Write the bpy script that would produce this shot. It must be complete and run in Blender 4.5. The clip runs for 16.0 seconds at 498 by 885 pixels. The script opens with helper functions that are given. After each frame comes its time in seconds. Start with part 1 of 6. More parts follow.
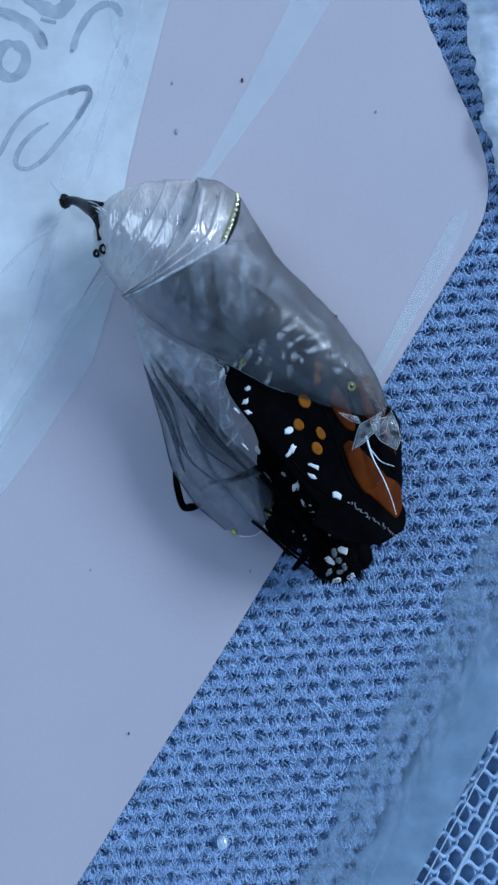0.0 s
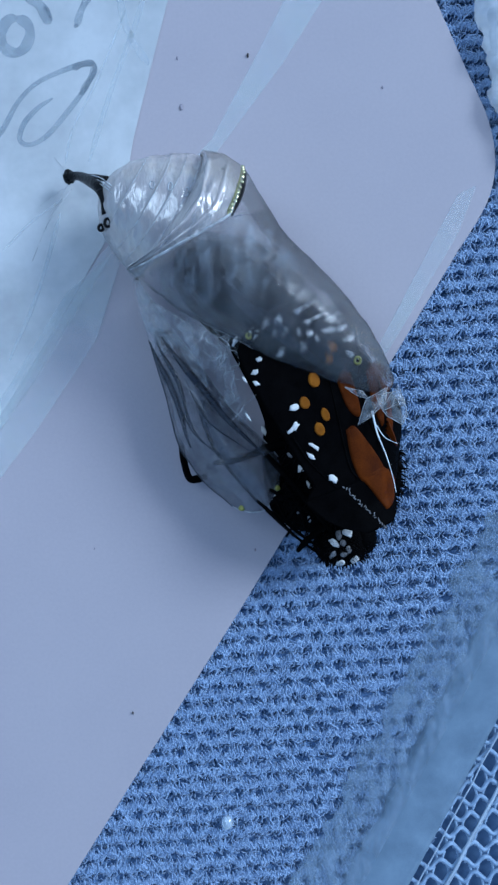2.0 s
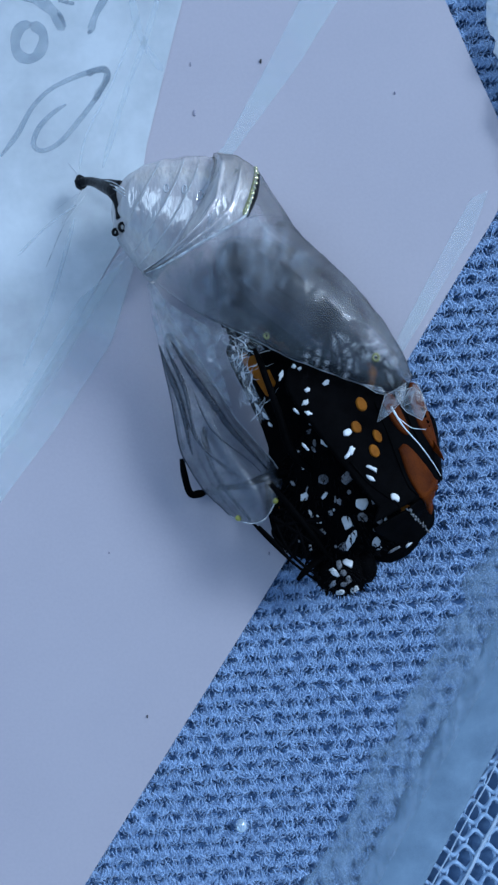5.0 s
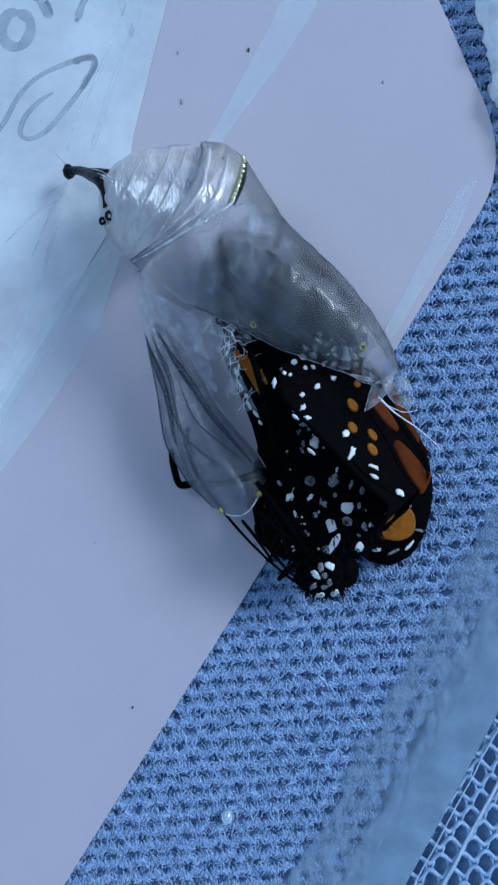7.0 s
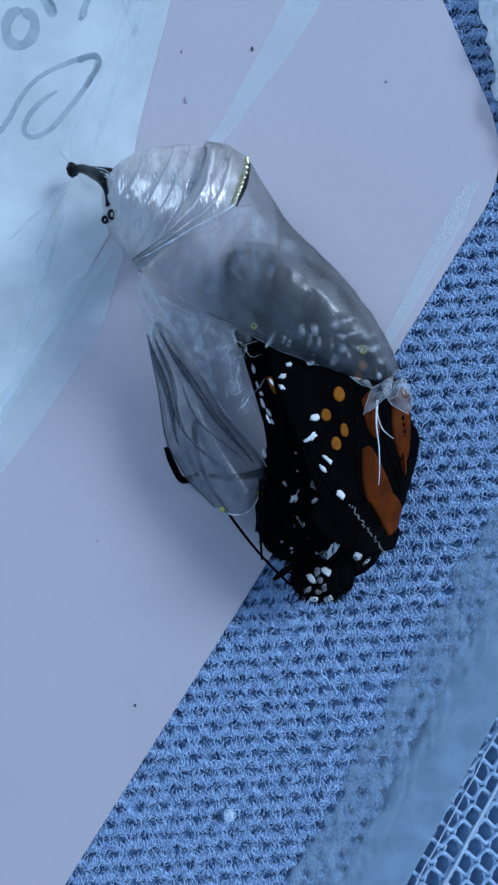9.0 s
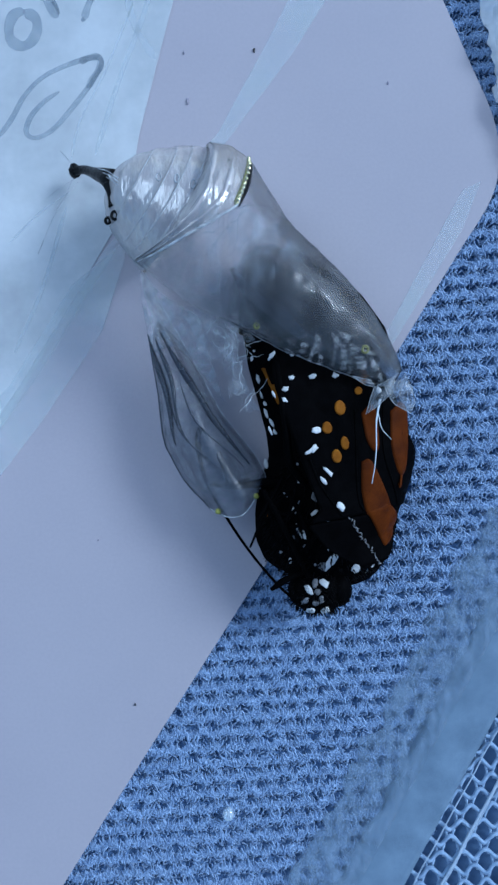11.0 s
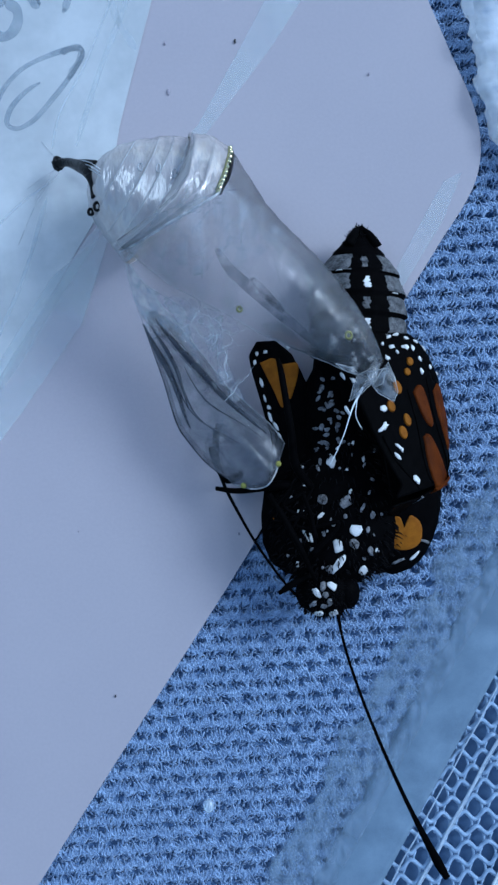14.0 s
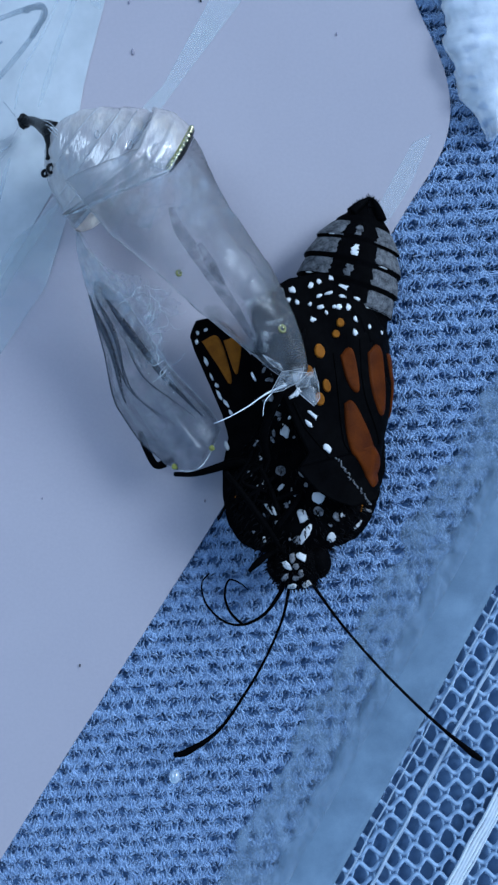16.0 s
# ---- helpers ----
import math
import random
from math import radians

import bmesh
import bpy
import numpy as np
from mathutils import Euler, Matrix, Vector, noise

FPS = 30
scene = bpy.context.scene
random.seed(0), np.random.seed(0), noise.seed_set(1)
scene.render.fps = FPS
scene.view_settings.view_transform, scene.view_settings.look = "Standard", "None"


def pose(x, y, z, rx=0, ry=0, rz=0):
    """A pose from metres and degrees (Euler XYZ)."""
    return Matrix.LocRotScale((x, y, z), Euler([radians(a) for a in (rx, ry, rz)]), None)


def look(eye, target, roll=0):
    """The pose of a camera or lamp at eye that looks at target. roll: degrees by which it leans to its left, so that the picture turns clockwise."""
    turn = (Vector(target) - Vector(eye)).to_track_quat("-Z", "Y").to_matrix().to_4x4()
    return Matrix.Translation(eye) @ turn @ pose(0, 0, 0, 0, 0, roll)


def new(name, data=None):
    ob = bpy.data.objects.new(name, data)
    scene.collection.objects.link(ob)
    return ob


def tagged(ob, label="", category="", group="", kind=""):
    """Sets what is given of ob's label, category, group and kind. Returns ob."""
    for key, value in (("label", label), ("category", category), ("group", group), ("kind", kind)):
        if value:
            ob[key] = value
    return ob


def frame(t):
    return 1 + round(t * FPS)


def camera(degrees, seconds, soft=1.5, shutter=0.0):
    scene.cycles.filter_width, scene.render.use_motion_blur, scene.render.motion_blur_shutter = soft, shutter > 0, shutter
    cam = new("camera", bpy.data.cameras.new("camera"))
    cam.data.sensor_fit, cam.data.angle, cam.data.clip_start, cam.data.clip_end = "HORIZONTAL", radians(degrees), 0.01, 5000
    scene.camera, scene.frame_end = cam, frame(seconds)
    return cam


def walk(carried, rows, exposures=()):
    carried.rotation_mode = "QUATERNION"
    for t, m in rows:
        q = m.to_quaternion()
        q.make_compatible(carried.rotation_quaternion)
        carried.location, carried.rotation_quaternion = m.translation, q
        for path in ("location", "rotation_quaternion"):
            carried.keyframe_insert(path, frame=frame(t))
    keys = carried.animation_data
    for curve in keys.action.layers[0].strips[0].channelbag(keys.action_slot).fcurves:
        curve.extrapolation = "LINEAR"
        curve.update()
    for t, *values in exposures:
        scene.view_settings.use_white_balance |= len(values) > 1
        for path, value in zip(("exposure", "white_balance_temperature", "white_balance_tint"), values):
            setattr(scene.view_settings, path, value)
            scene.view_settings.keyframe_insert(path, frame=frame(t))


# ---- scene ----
# A butterfly leaves its pupal case, which lies on a card on knitted cage cloth.
# Lengths are in millimetres; MM turns them into metres.
MM = 0.001
EXPO, KELVIN, TINT = -0.06, 4960, 3
cam = camera(36.0, 16.0, soft=2.5)
PATH = [
    (0.0, pose(0.000000, -0.000000, 0.067900, 0.000, 0.000, -0.000)),
    (0.5, pose(-0.000508, -0.000562, 0.067779, -0.005, -0.031, 0.076)),
    (1.0, pose(-0.000809, -0.000805, 0.067730, -0.047, -0.134, 0.141)),
    (1.5, pose(-0.000512, -0.001116, 0.067646, -0.109, -0.180, 0.160)),
    (2.0, pose(-0.000407, -0.001862, 0.067469, -0.066, 0.039, 0.053)),
    (2.5, pose(-0.000560, -0.002055, 0.067433, -0.076, 0.001, -0.028)),
    (3.0, pose(-0.000917, -0.001526, 0.067682, -0.087, 0.015, -0.067)),
    (3.5, pose(-0.001713, -0.001480, 0.067708, -0.035, 0.007, 0.058)),
    (6.0, pose(-0.001421, -0.001668, 0.067736, -0.039, -0.010, -0.113)),
    (6.5, pose(-0.001066, -0.002033, 0.067663, -0.061, 0.014, 0.010)),
    (7.0, pose(-0.000495, -0.002383, 0.067464, -0.039, -0.018, 0.130)),
    (7.5, pose(-0.000104, -0.001770, 0.067666, -0.043, -0.029, 0.260)),
    (8.0, pose(-0.000390, -0.002208, 0.067569, -0.068, -0.002, 0.314)),
    (8.5, pose(-0.000540, -0.002248, 0.067615, -0.069, 0.000, 0.242)),
    (9.0, pose(-0.000738, -0.002517, 0.067538, -0.033, -0.012, 0.249)),
    (9.5, pose(-0.000949, -0.002300, 0.067590, -0.135, -0.009, 0.354)),
    (12.0, pose(-0.000109, -0.002808, 0.067808, -0.023, 0.004, 0.451)),
    (12.5, pose(0.000471, -0.003174, 0.067649, 0.016, -0.010, 0.463)),
    (13.0, pose(0.000811, -0.003220, 0.067566, 0.023, -0.015, 0.520)),
    (13.5, pose(0.000701, -0.003448, 0.067503, 0.004, -0.009, 0.587)),
    (14.0, pose(0.000925, -0.003282, 0.067677, -0.005, -0.002, 0.465)),
    (14.5, pose(0.001779, -0.003582, 0.067559, -0.075, 0.016, 0.385)),
    (15.0, pose(0.002891, -0.004469, 0.067226, -0.102, -0.035, 0.334)),
    (15.5, pose(0.003958, -0.004648, 0.067068, -0.148, -0.072, 0.309)),
    (16.0, pose(0.003538, -0.006052, 0.066703, -0.157, -0.276, 0.437)),
]
walk(cam, PATH, exposures=[(0.0, EXPO, KELVIN, TINT), (16.0, EXPO, KELVIN, TINT)])

# ---- light ----
world = bpy.data.worlds.new("sky")
world.use_nodes = True
scene.world = world
sky = world.node_tree.nodes.new("ShaderNodeTexSky")
sky.sky_type, sky.sun_disc = "NISHITA", False
SUN_UP, SUN_TURN = radians(37), radians(62)
sky.sun_elevation, sky.sun_rotation = SUN_UP, SUN_TURN
back = world.node_tree.nodes["Background"]
world.node_tree.links.new(sky.outputs[0], back.inputs[0])
back.inputs[1].default_value = 0.12
sun = new("sun", bpy.data.lights.new("sun", "SUN"))
sun.data.energy, sun.data.angle, sun.data.color = 2.3, radians(22), (0.97, 0.985, 1.0)
to_sun = Vector((math.sin(SUN_TURN) * math.cos(SUN_UP), math.cos(SUN_TURN) * math.cos(SUN_UP), math.sin(SUN_UP)))
sun.matrix_world = look(to_sun, (0, 0, 0))
# added lamp at an unseen high window, placed to put glints on the case
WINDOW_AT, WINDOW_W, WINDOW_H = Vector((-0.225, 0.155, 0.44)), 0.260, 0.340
glint_lamp = new("glint_lamp", bpy.data.lights.new("glint_lamp", "AREA"))
glint_lamp.data.shape, glint_lamp.data.size, glint_lamp.data.size_y = "RECTANGLE", WINDOW_W, WINDOW_H
glint_lamp.data.energy, glint_lamp.data.color = 0.72, (0.93, 0.97, 1.0)
glint_lamp.matrix_world = look(WINDOW_AT, (-0.008, 0.016, 0.008))


# ---- materials ----
def mat(name, col, rough=0.5, col2=None, size=1.0, bump=0.0, fine=0.15, alpha=1.0, alpha2=None, metal=0.0, spec=0.5,
        coat=0.0, coat_ior=1.5, sheen=0.0, vary=0.0, trans=0.0, ior=1.45, stretch=(1, 1, 1), coat_rough=0.09, blur=0.0):
    """size, fine: width in mm of the large and the fine variation; vary: change from piece to piece;
    blur: share of the light that a thin skin scatters on its way through."""
    m = bpy.data.materials.new(name)
    m.use_nodes = True
    nt = m.node_tree
    b = nt.nodes["Principled BSDF"]

    def link(a, c):
        nt.links.new(a, c)

    co = nt.nodes.new("ShaderNodeTexCoord")
    mp = nt.nodes.new("ShaderNodeMapping")
    mp.inputs["Scale"].default_value = stretch
    link(co.outputs["Object"], mp.inputs["Vector"])
    big = nt.nodes.new("ShaderNodeTexNoise")
    big.inputs["Scale"].default_value, big.inputs["Detail"].default_value = 1 / (size * MM), 4
    small = nt.nodes.new("ShaderNodeTexNoise")
    small.inputs["Scale"].default_value, small.inputs["Detail"].default_value = 1 / (fine * MM), 3
    link(mp.outputs[0], big.inputs["Vector"])
    link(mp.outputs[0], small.inputs["Vector"])
    both = nt.nodes.new("ShaderNodeMix")
    both.data_type = "FLOAT"
    both.inputs[0].default_value = 0.4
    link(big.outputs["Fac"], both.inputs[2])
    link(small.outputs["Fac"], both.inputs[3])
    ramp = nt.nodes.new("ShaderNodeValToRGB")
    ramp.color_ramp.elements[0].position, ramp.color_ramp.elements[1].position = 0.36, 0.64
    ramp.color_ramp.elements[0].color = (*(col2 or [c * 0.8 for c in col]), 1)
    ramp.color_ramp.elements[1].color = (*col, 1)
    link(both.outputs[0], ramp.inputs[0])
    colour = ramp.outputs[0]
    if vary:
        info = nt.nodes.new("ShaderNodeObjectInfo")
        span = nt.nodes.new("ShaderNodeMapRange")
        span.inputs[3].default_value, span.inputs[4].default_value = 1 - vary, 1.0
        link(info.outputs["Random"], span.inputs[0])
        hue = nt.nodes.new("ShaderNodeHueSaturation")
        link(span.outputs[0], hue.inputs["Value"])
        link(colour, hue.inputs["Color"])
        colour = hue.outputs[0]
    link(colour, b.inputs["Base Color"])
    b.inputs["Roughness"].default_value, b.inputs["Metallic"].default_value = rough, metal
    b.inputs["Specular IOR Level"].default_value, b.inputs["IOR"].default_value = spec, ior
    b.inputs["Coat Weight"].default_value, b.inputs["Sheen Weight"].default_value = coat, sheen
    b.inputs["Coat Roughness"].default_value, b.inputs["Coat IOR"].default_value = coat_rough, coat_ior
    b.inputs["Transmission Weight"].default_value = trans
    opacity = b.inputs["Alpha"]
    if blur:
        straight, rough_way = nt.nodes.new("ShaderNodeBsdfTransparent"), nt.nodes.new("ShaderNodeBsdfRefraction")
        rough_way.inputs["Roughness"].default_value, rough_way.inputs["IOR"].default_value = 0.27, 1.3
        passing, whole = nt.nodes.new("ShaderNodeMixShader"), nt.nodes.new("ShaderNodeMixShader")
        passing.inputs[0].default_value = blur
        link(straight.outputs[0], passing.inputs[1])
        link(rough_way.outputs[0], passing.inputs[2])
        link(passing.outputs[0], whole.inputs[1])
        link(b.outputs[0], whole.inputs[2])
        link(whole.outputs[0], nt.nodes["Material Output"].inputs["Surface"])
        opacity = whole.inputs[0]
    if alpha2 is not None:
        clear = nt.nodes.new("ShaderNodeMapRange")
        clear.inputs[1].default_value, clear.inputs[2].default_value = 0.35, 0.65
        clear.inputs[3].default_value, clear.inputs[4].default_value = alpha, alpha2
        link(big.outputs["Fac"], clear.inputs[0])
        link(clear.outputs[0], opacity)
    else:
        opacity.default_value = alpha
    if bump:
        bp = nt.nodes.new("ShaderNodeBump")
        bp.inputs["Strength"].default_value, bp.inputs["Distance"].default_value = bump, fine * MM
        link(both.outputs[0], bp.inputs["Height"])
        link(bp.outputs[0], b.inputs["Normal"])
        link(bp.outputs[0], b.inputs["Coat Normal"])
    return m


CARD = mat("card", (0.43, 0.395, 0.42), 0.5, (0.40, 0.367, 0.395), 14, 0.04, 0.3)
FILM = mat("film", (0.645, 0.67, 0.68), 0.3, (0.58, 0.61, 0.625), 9, 0.05, 0.5, alpha=0.5, alpha2=0.8)
PALE_CLEAR = mat("tape", (0.70, 0.76, 0.76), 0.35, (0.74, 0.78, 0.82), 6, 0.05, 0.5, alpha=0.14, alpha2=0.28)
INK = mat("ink", (0.36, 0.42, 0.475), 0.6, (0.42, 0.48, 0.53), 1.6, 0.0, 0.2, alpha=0.2, alpha2=0.36)
DARK_INK = mat("dark_ink", (0.26, 0.31, 0.36), 0.6, (0.34, 0.39, 0.44), 1.0, 0.0, 0.2, alpha=0.16, alpha2=0.36)
YARN = mat("yarn", (0.355, 0.475, 0.69), 0.8, (0.15, 0.23, 0.40), 0.5, 0.5, 0.12, sheen=0.3)
# darker than the yarn: the shade of hollows and holes is in these colours
SHADED_GROUND = mat("ground", (0.155, 0.25, 0.45), 0.9, (0.085, 0.15, 0.295), 0.4, 0.5, 0.1)
SHADED_BACKING = mat("backing", (0.105, 0.175, 0.305), 0.9, (0.075, 0.13, 0.24), 0.8, 0.6, 0.12)
BINDING = mat("binding", (0.205, 0.28, 0.37), 0.6, (0.165, 0.235, 0.325), 3, 0.25, 0.12, alpha=0.75, alpha2=0.97)
NET = mat("net", (0.32, 0.43, 0.59), 0.6, (0.21, 0.30, 0.45), 0.6, 0.3, 0.08, sheen=0.3)
SEAM_THREAD = mat("seam_thread", (0.52, 0.60, 0.69), 0.5, (0.38, 0.47, 0.58), 0.5, 0.3, 0.08)
THREAD = mat("thread", (0.80, 0.84, 0.86), 0.45, (0.66, 0.72, 0.78), 0.6, 0.3, 0.08)
CLOTH = mat("cloth", (0.85, 0.88, 0.9), 0.8, (0.72, 0.78, 0.84), 2, 0.6, 0.3, sheen=0.3)
SHELL = mat("shell", (0.31, 0.315, 0.325), 0.35, (0.235, 0.24, 0.26), 3.2, 0.3, 0.7, alpha=0.10, alpha2=0.22, spec=0.3, coat=0.6, coat_ior=1.7, coat_rough=0.14, stretch=(1.0, 0.6, 1.0), blur=0.6)
CONE = mat("cone", (0.53, 0.48, 0.445), 0.34, (0.43, 0.39, 0.37), 1.4, 0.55, 0.5, alpha=0.86, alpha2=0.97, spec=0.5, coat=1.0, coat_ior=2.6, coat_rough=0.12, stretch=(1.5, 0.5, 1.0))
FLAP = mat("flap", (0.165, 0.178, 0.20), 0.3, (0.10, 0.112, 0.135), 1.6, 0.3, 0.5, alpha=0.2, alpha2=0.4, spec=0.3, coat=0.6, coat_rough=0.14, blur=0.3)
WISP = mat("wisp", (0.72, 0.74, 0.76), 0.3, (0.55, 0.58, 0.60), 0.8, 0.3, 0.2, alpha=0.3, alpha2=0.75, coat=0.5)
TORN = mat("torn", (0.52, 0.54, 0.56), 0.3, (0.36, 0.39, 0.42), 0.8, 0.3, 0.3, alpha=0.05, alpha2=0.34, spec=0.3, coat=0.6, coat_rough=0.12)
DARK_STROKE = mat("imprint", (0.05, 0.06, 0.085), 0.5, (0.09, 0.10, 0.13), 1.0, 0.2, 0.2, alpha=0.08, alpha2=0.42)
GAUZE = mat("gauze", (0.29, 0.385, 0.51), 0.8, (0.22, 0.31, 0.43), 0.9, 0.3, 0.2, alpha=0.06, alpha2=0.42, sheen=0.2, stretch=(1, 0.5, 1))
RIB = mat("rib", (0.03, 0.036, 0.052), 0.4, (0.06, 0.07, 0.09), 0.8, 0.2, 0.1, alpha=0.6, alpha2=0.92)
STALK = mat("stalk", (0.004, 0.004, 0.0045), 0.3, (0.009, 0.009, 0.01), 0.4, 0.8, 0.14, spec=0.14)
GOLD = mat("gold", (0.80, 0.76, 0.50), 0.2, (0.60, 0.57, 0.30), 0.4, 0.2, 0.1, metal=0.8)
GOLD_DOT = mat("gold_dot", (0.24, 0.24, 0.07), 0.3, (0.12, 0.13, 0.04), 0.25, 0.2, 0.1)
YELLOW = mat("yellow", (0.42, 0.42, 0.07), 0.3, (0.25, 0.26, 0.05), 0.25, 0.2, 0.1, alpha=0.8)
BLACK = mat("black", (0.001, 0.001, 0.0012), 0.6, (0.0022, 0.0022, 0.0026), 0.8, 0.5, 0.10, spec=0.012)
FUR = mat("fur", (0.003, 0.003, 0.0035), 0.6, (0.006, 0.006, 0.007), 0.5, 0.3, 0.1, spec=0.04)
WHITE = mat("white", (0.80, 0.80, 0.78), 0.7, (0.62, 0.63, 0.63), 0.4, 0.5, 0.08, vary=0.25)
PLATE = mat("plate", (0.15, 0.153, 0.16), 0.6, (0.022, 0.023, 0.026), 0.5, 0.6, 0.16, spec=0.2)
CRUMPLE = mat("crumple", (0.46, 0.50, 0.55), 0.3, (0.34, 0.38, 0.43), 1.5, 0.5, 0.3, alpha=0.0, alpha2=0.2, spec=0.3, coat=0.6, coat_rough=0.12, stretch=(1.6, 0.6, 1.0))
GREY = mat("grey", (0.30, 0.30, 0.31), 0.7, (0.02, 0.02, 0.022), 0.7, 0.6, 0.12)
ORANGE = mat("orange", (0.105, 0.023, 0.001), 0.6, (0.045, 0.009, 0.0008), 1.3, 0.4, 0.08, spec=0.06, vary=0.15)
TAN = mat("tan", (0.30, 0.112, 0.006), 0.65, (0.20, 0.066, 0.004), 0.6, 0.4, 0.08, spec=0.1, vary=0.2)
EYE = mat("eye", (0.0008, 0.0008, 0.001), 0.6, (0.002, 0.002, 0.0024), 0.5, 0.4, 0.06, spec=0.015)
HAZE = mat("haze", (0.86, 0.89, 0.92), 0.9, (0.74, 0.79, 0.84), 7, 0.3, 0.8, alpha=0.2, alpha2=0.8, sheen=0.3)
CLEAR = mat("clear", (0.72, 0.82, 0.90), 0.06, (0.62, 0.74, 0.86), 0.5, 0, 0.2, trans=0.6, ior=1.4, coat=1.0, coat_ior=2.0, coat_rough=0.05)
DIRT = mat("dirt", (0.02, 0.02, 0.022), 0.7, (0.06, 0.055, 0.05), 0.2, 0.4, 0.06)
FAINT = mat("faint", (0.36, 0.34, 0.40), 0.7, (0.46, 0.43, 0.5), 0.3, 0.3, 0.06, alpha=0.55)


# ---- building ----
def mesh_of(name, verts, faces, material, smooth=True):
    me = bpy.data.meshes.new(name)
    me.from_pydata([(x * MM, y * MM, z * MM) for x, y, z in verts], [], faces)
    me.materials.append(material)
    if smooth:
        me.polygons.foreach_set("use_smooth", [True] * len(me.polygons))
    me.update()
    return me


def part(name, vf, material, parent=None, label="", at=(0, 0, 0), thick=0.0, smooth=True, outward=False):
    """One mesh object from (verts, faces) in mm, in its parent's space, with its origin at at; outward: an open sheet faces up."""
    verts, faces = vf
    if outward:
        n = sum(((Vector(verts[f[1]]) - Vector(verts[f[0]])).cross(Vector(verts[f[2]]) - Vector(verts[f[1]])).z for f in faces))
        faces = faces if n > 0 else [f[::-1] for f in faces]
    verts = [(x - at[0], y - at[1], z - at[2]) for x, y, z in verts]
    ob = new(name, mesh_of(name, verts, faces, material, smooth))
    ob.location = [c * MM for c in at]
    ob.parent = parent
    if label:
        ob["label"] = label
    if thick:
        so = ob.modifiers.new("thickness", "SOLIDIFY")
        so.thickness, so.offset = thick * MM, 0
    return ob


def thing(name, label, category, at, group="", kind=""):
    ob = new(name)
    ob.empty_display_size = 0.002
    ob.location = [c * MM for c in at]
    return tagged(ob, label, category, group, kind)


def smoothed(points, n):
    """n points along a curve through the given ones."""
    p = [Vector(q) for q in points]
    p = [2 * p[0] - p[1]] + p + [2 * p[-1] - p[-2]]
    out, spans = [], len(p) - 3
    for i in range(n):
        u = i / (n - 1) * spans
        k = min(int(u), spans - 1)
        u -= k
        a, b, c, d = p[k:k + 4]
        out.append(0.5 * (2 * b + (c - a) * u + (2 * a - 5 * b + 4 * c - d) * u * u + (3 * b - a - 3 * c + d) * u ** 3))
    return out


def along(table, s):
    """Rows of numbers, the first the place: the rest at s, between rows."""
    return [float(np.interp(s, [r[0] for r in table], [r[i] for r in table])) for i in range(1, len(table[0]))]


def loft(rings, closed=True, caps=True):
    n, verts, faces = len(rings[0]), [tuple(v) for r in rings for v in r], []
    for i in range(len(rings) - 1):
        for j in range(n if closed else n - 1):
            k = (j + 1) % n
            faces.append((i * n + j, i * n + k, (i + 1) * n + k, (i + 1) * n + j))
    if caps and closed:
        faces += [tuple(range(n - 1, -1, -1)), tuple((len(rings) - 1) * n + j for j in range(n))]
    return verts, faces


def tube(points, radii, sides=8):
    rings, up = [], Vector((0.13, 0.21, 1)).normalized()
    pts = [Vector(p) for p in points]
    for i, p in enumerate(pts):
        d = (pts[min(i + 1, len(pts) - 1)] - pts[max(i - 1, 0)]).normalized()
        a = d.cross(up)
        if a.length < 1e-3:
            a = d.orthogonal()
        a.normalize()
        b = a.cross(d)
        r = radii if isinstance(radii, (int, float)) else float(np.interp(i / (len(pts) - 1), np.linspace(0, 1, len(radii)), radii))
        rings.append([p + r * (math.cos(t) * a + math.sin(t) * b) for t in np.linspace(0, 2 * math.pi, sides, endpoint=False)])
    return loft(rings)


def joined(parts):
    verts, faces = [], []
    for v, f in parts:
        o = len(verts)
        verts += v
        faces += [tuple(i + o for i in q) for q in f]
    return verts, faces


def blob(centre, half, seed=0, rough=0.0, rows=8, cols=12):
    """A rounded lump; rough makes it uneven."""
    rnd = random.Random(seed)
    rings = []
    for i in range(rows + 1):
        a = math.pi * i / rows
        ring = []
        for j in range(cols):
            b = 2 * math.pi * j / cols
            k = 1 + rough * (rnd.random() - 0.5)
            ring.append((centre[0] + half[0] * k * math.sin(a) * math.cos(b), centre[1] + half[1] * k * math.sin(a) * math.sin(b),
                         centre[2] + half[2] * k * math.cos(a)))
        rings.append(ring)
    return loft(rings, caps=False)


def slab(outline, z0, z1, bevel=0.06):
    """A flat piece with a rounded upper rim, from an outline run anticlockwise."""
    n = len(outline)
    mid = (sum(p[0] for p in outline) / n, sum(p[1] for p in outline) / n)

    def inset(p, d):
        v = Vector((mid[0] - p[0], mid[1] - p[1]))
        v.normalize()
        return (p[0] + v.x * d, p[1] + v.y * d)

    rings = [[(*p, z0) for p in outline], [(*p, z1 - bevel) for p in outline], [(*inset(p, bevel), z1) for p in outline]]
    return loft(rings)


def raised(surface, x, y, up):
    """A place on surface(x, y), lifted along its normal."""
    p, a, b = (Vector(surface(*q)) for q in ((x, y), (x + 0.05, y), (x, y + 0.05)))
    n = (a - p).cross(b - p)
    if n.length < 1e-6:
        n = Vector((0, 0, 1))
    return tuple(p + n.normalized() * up)


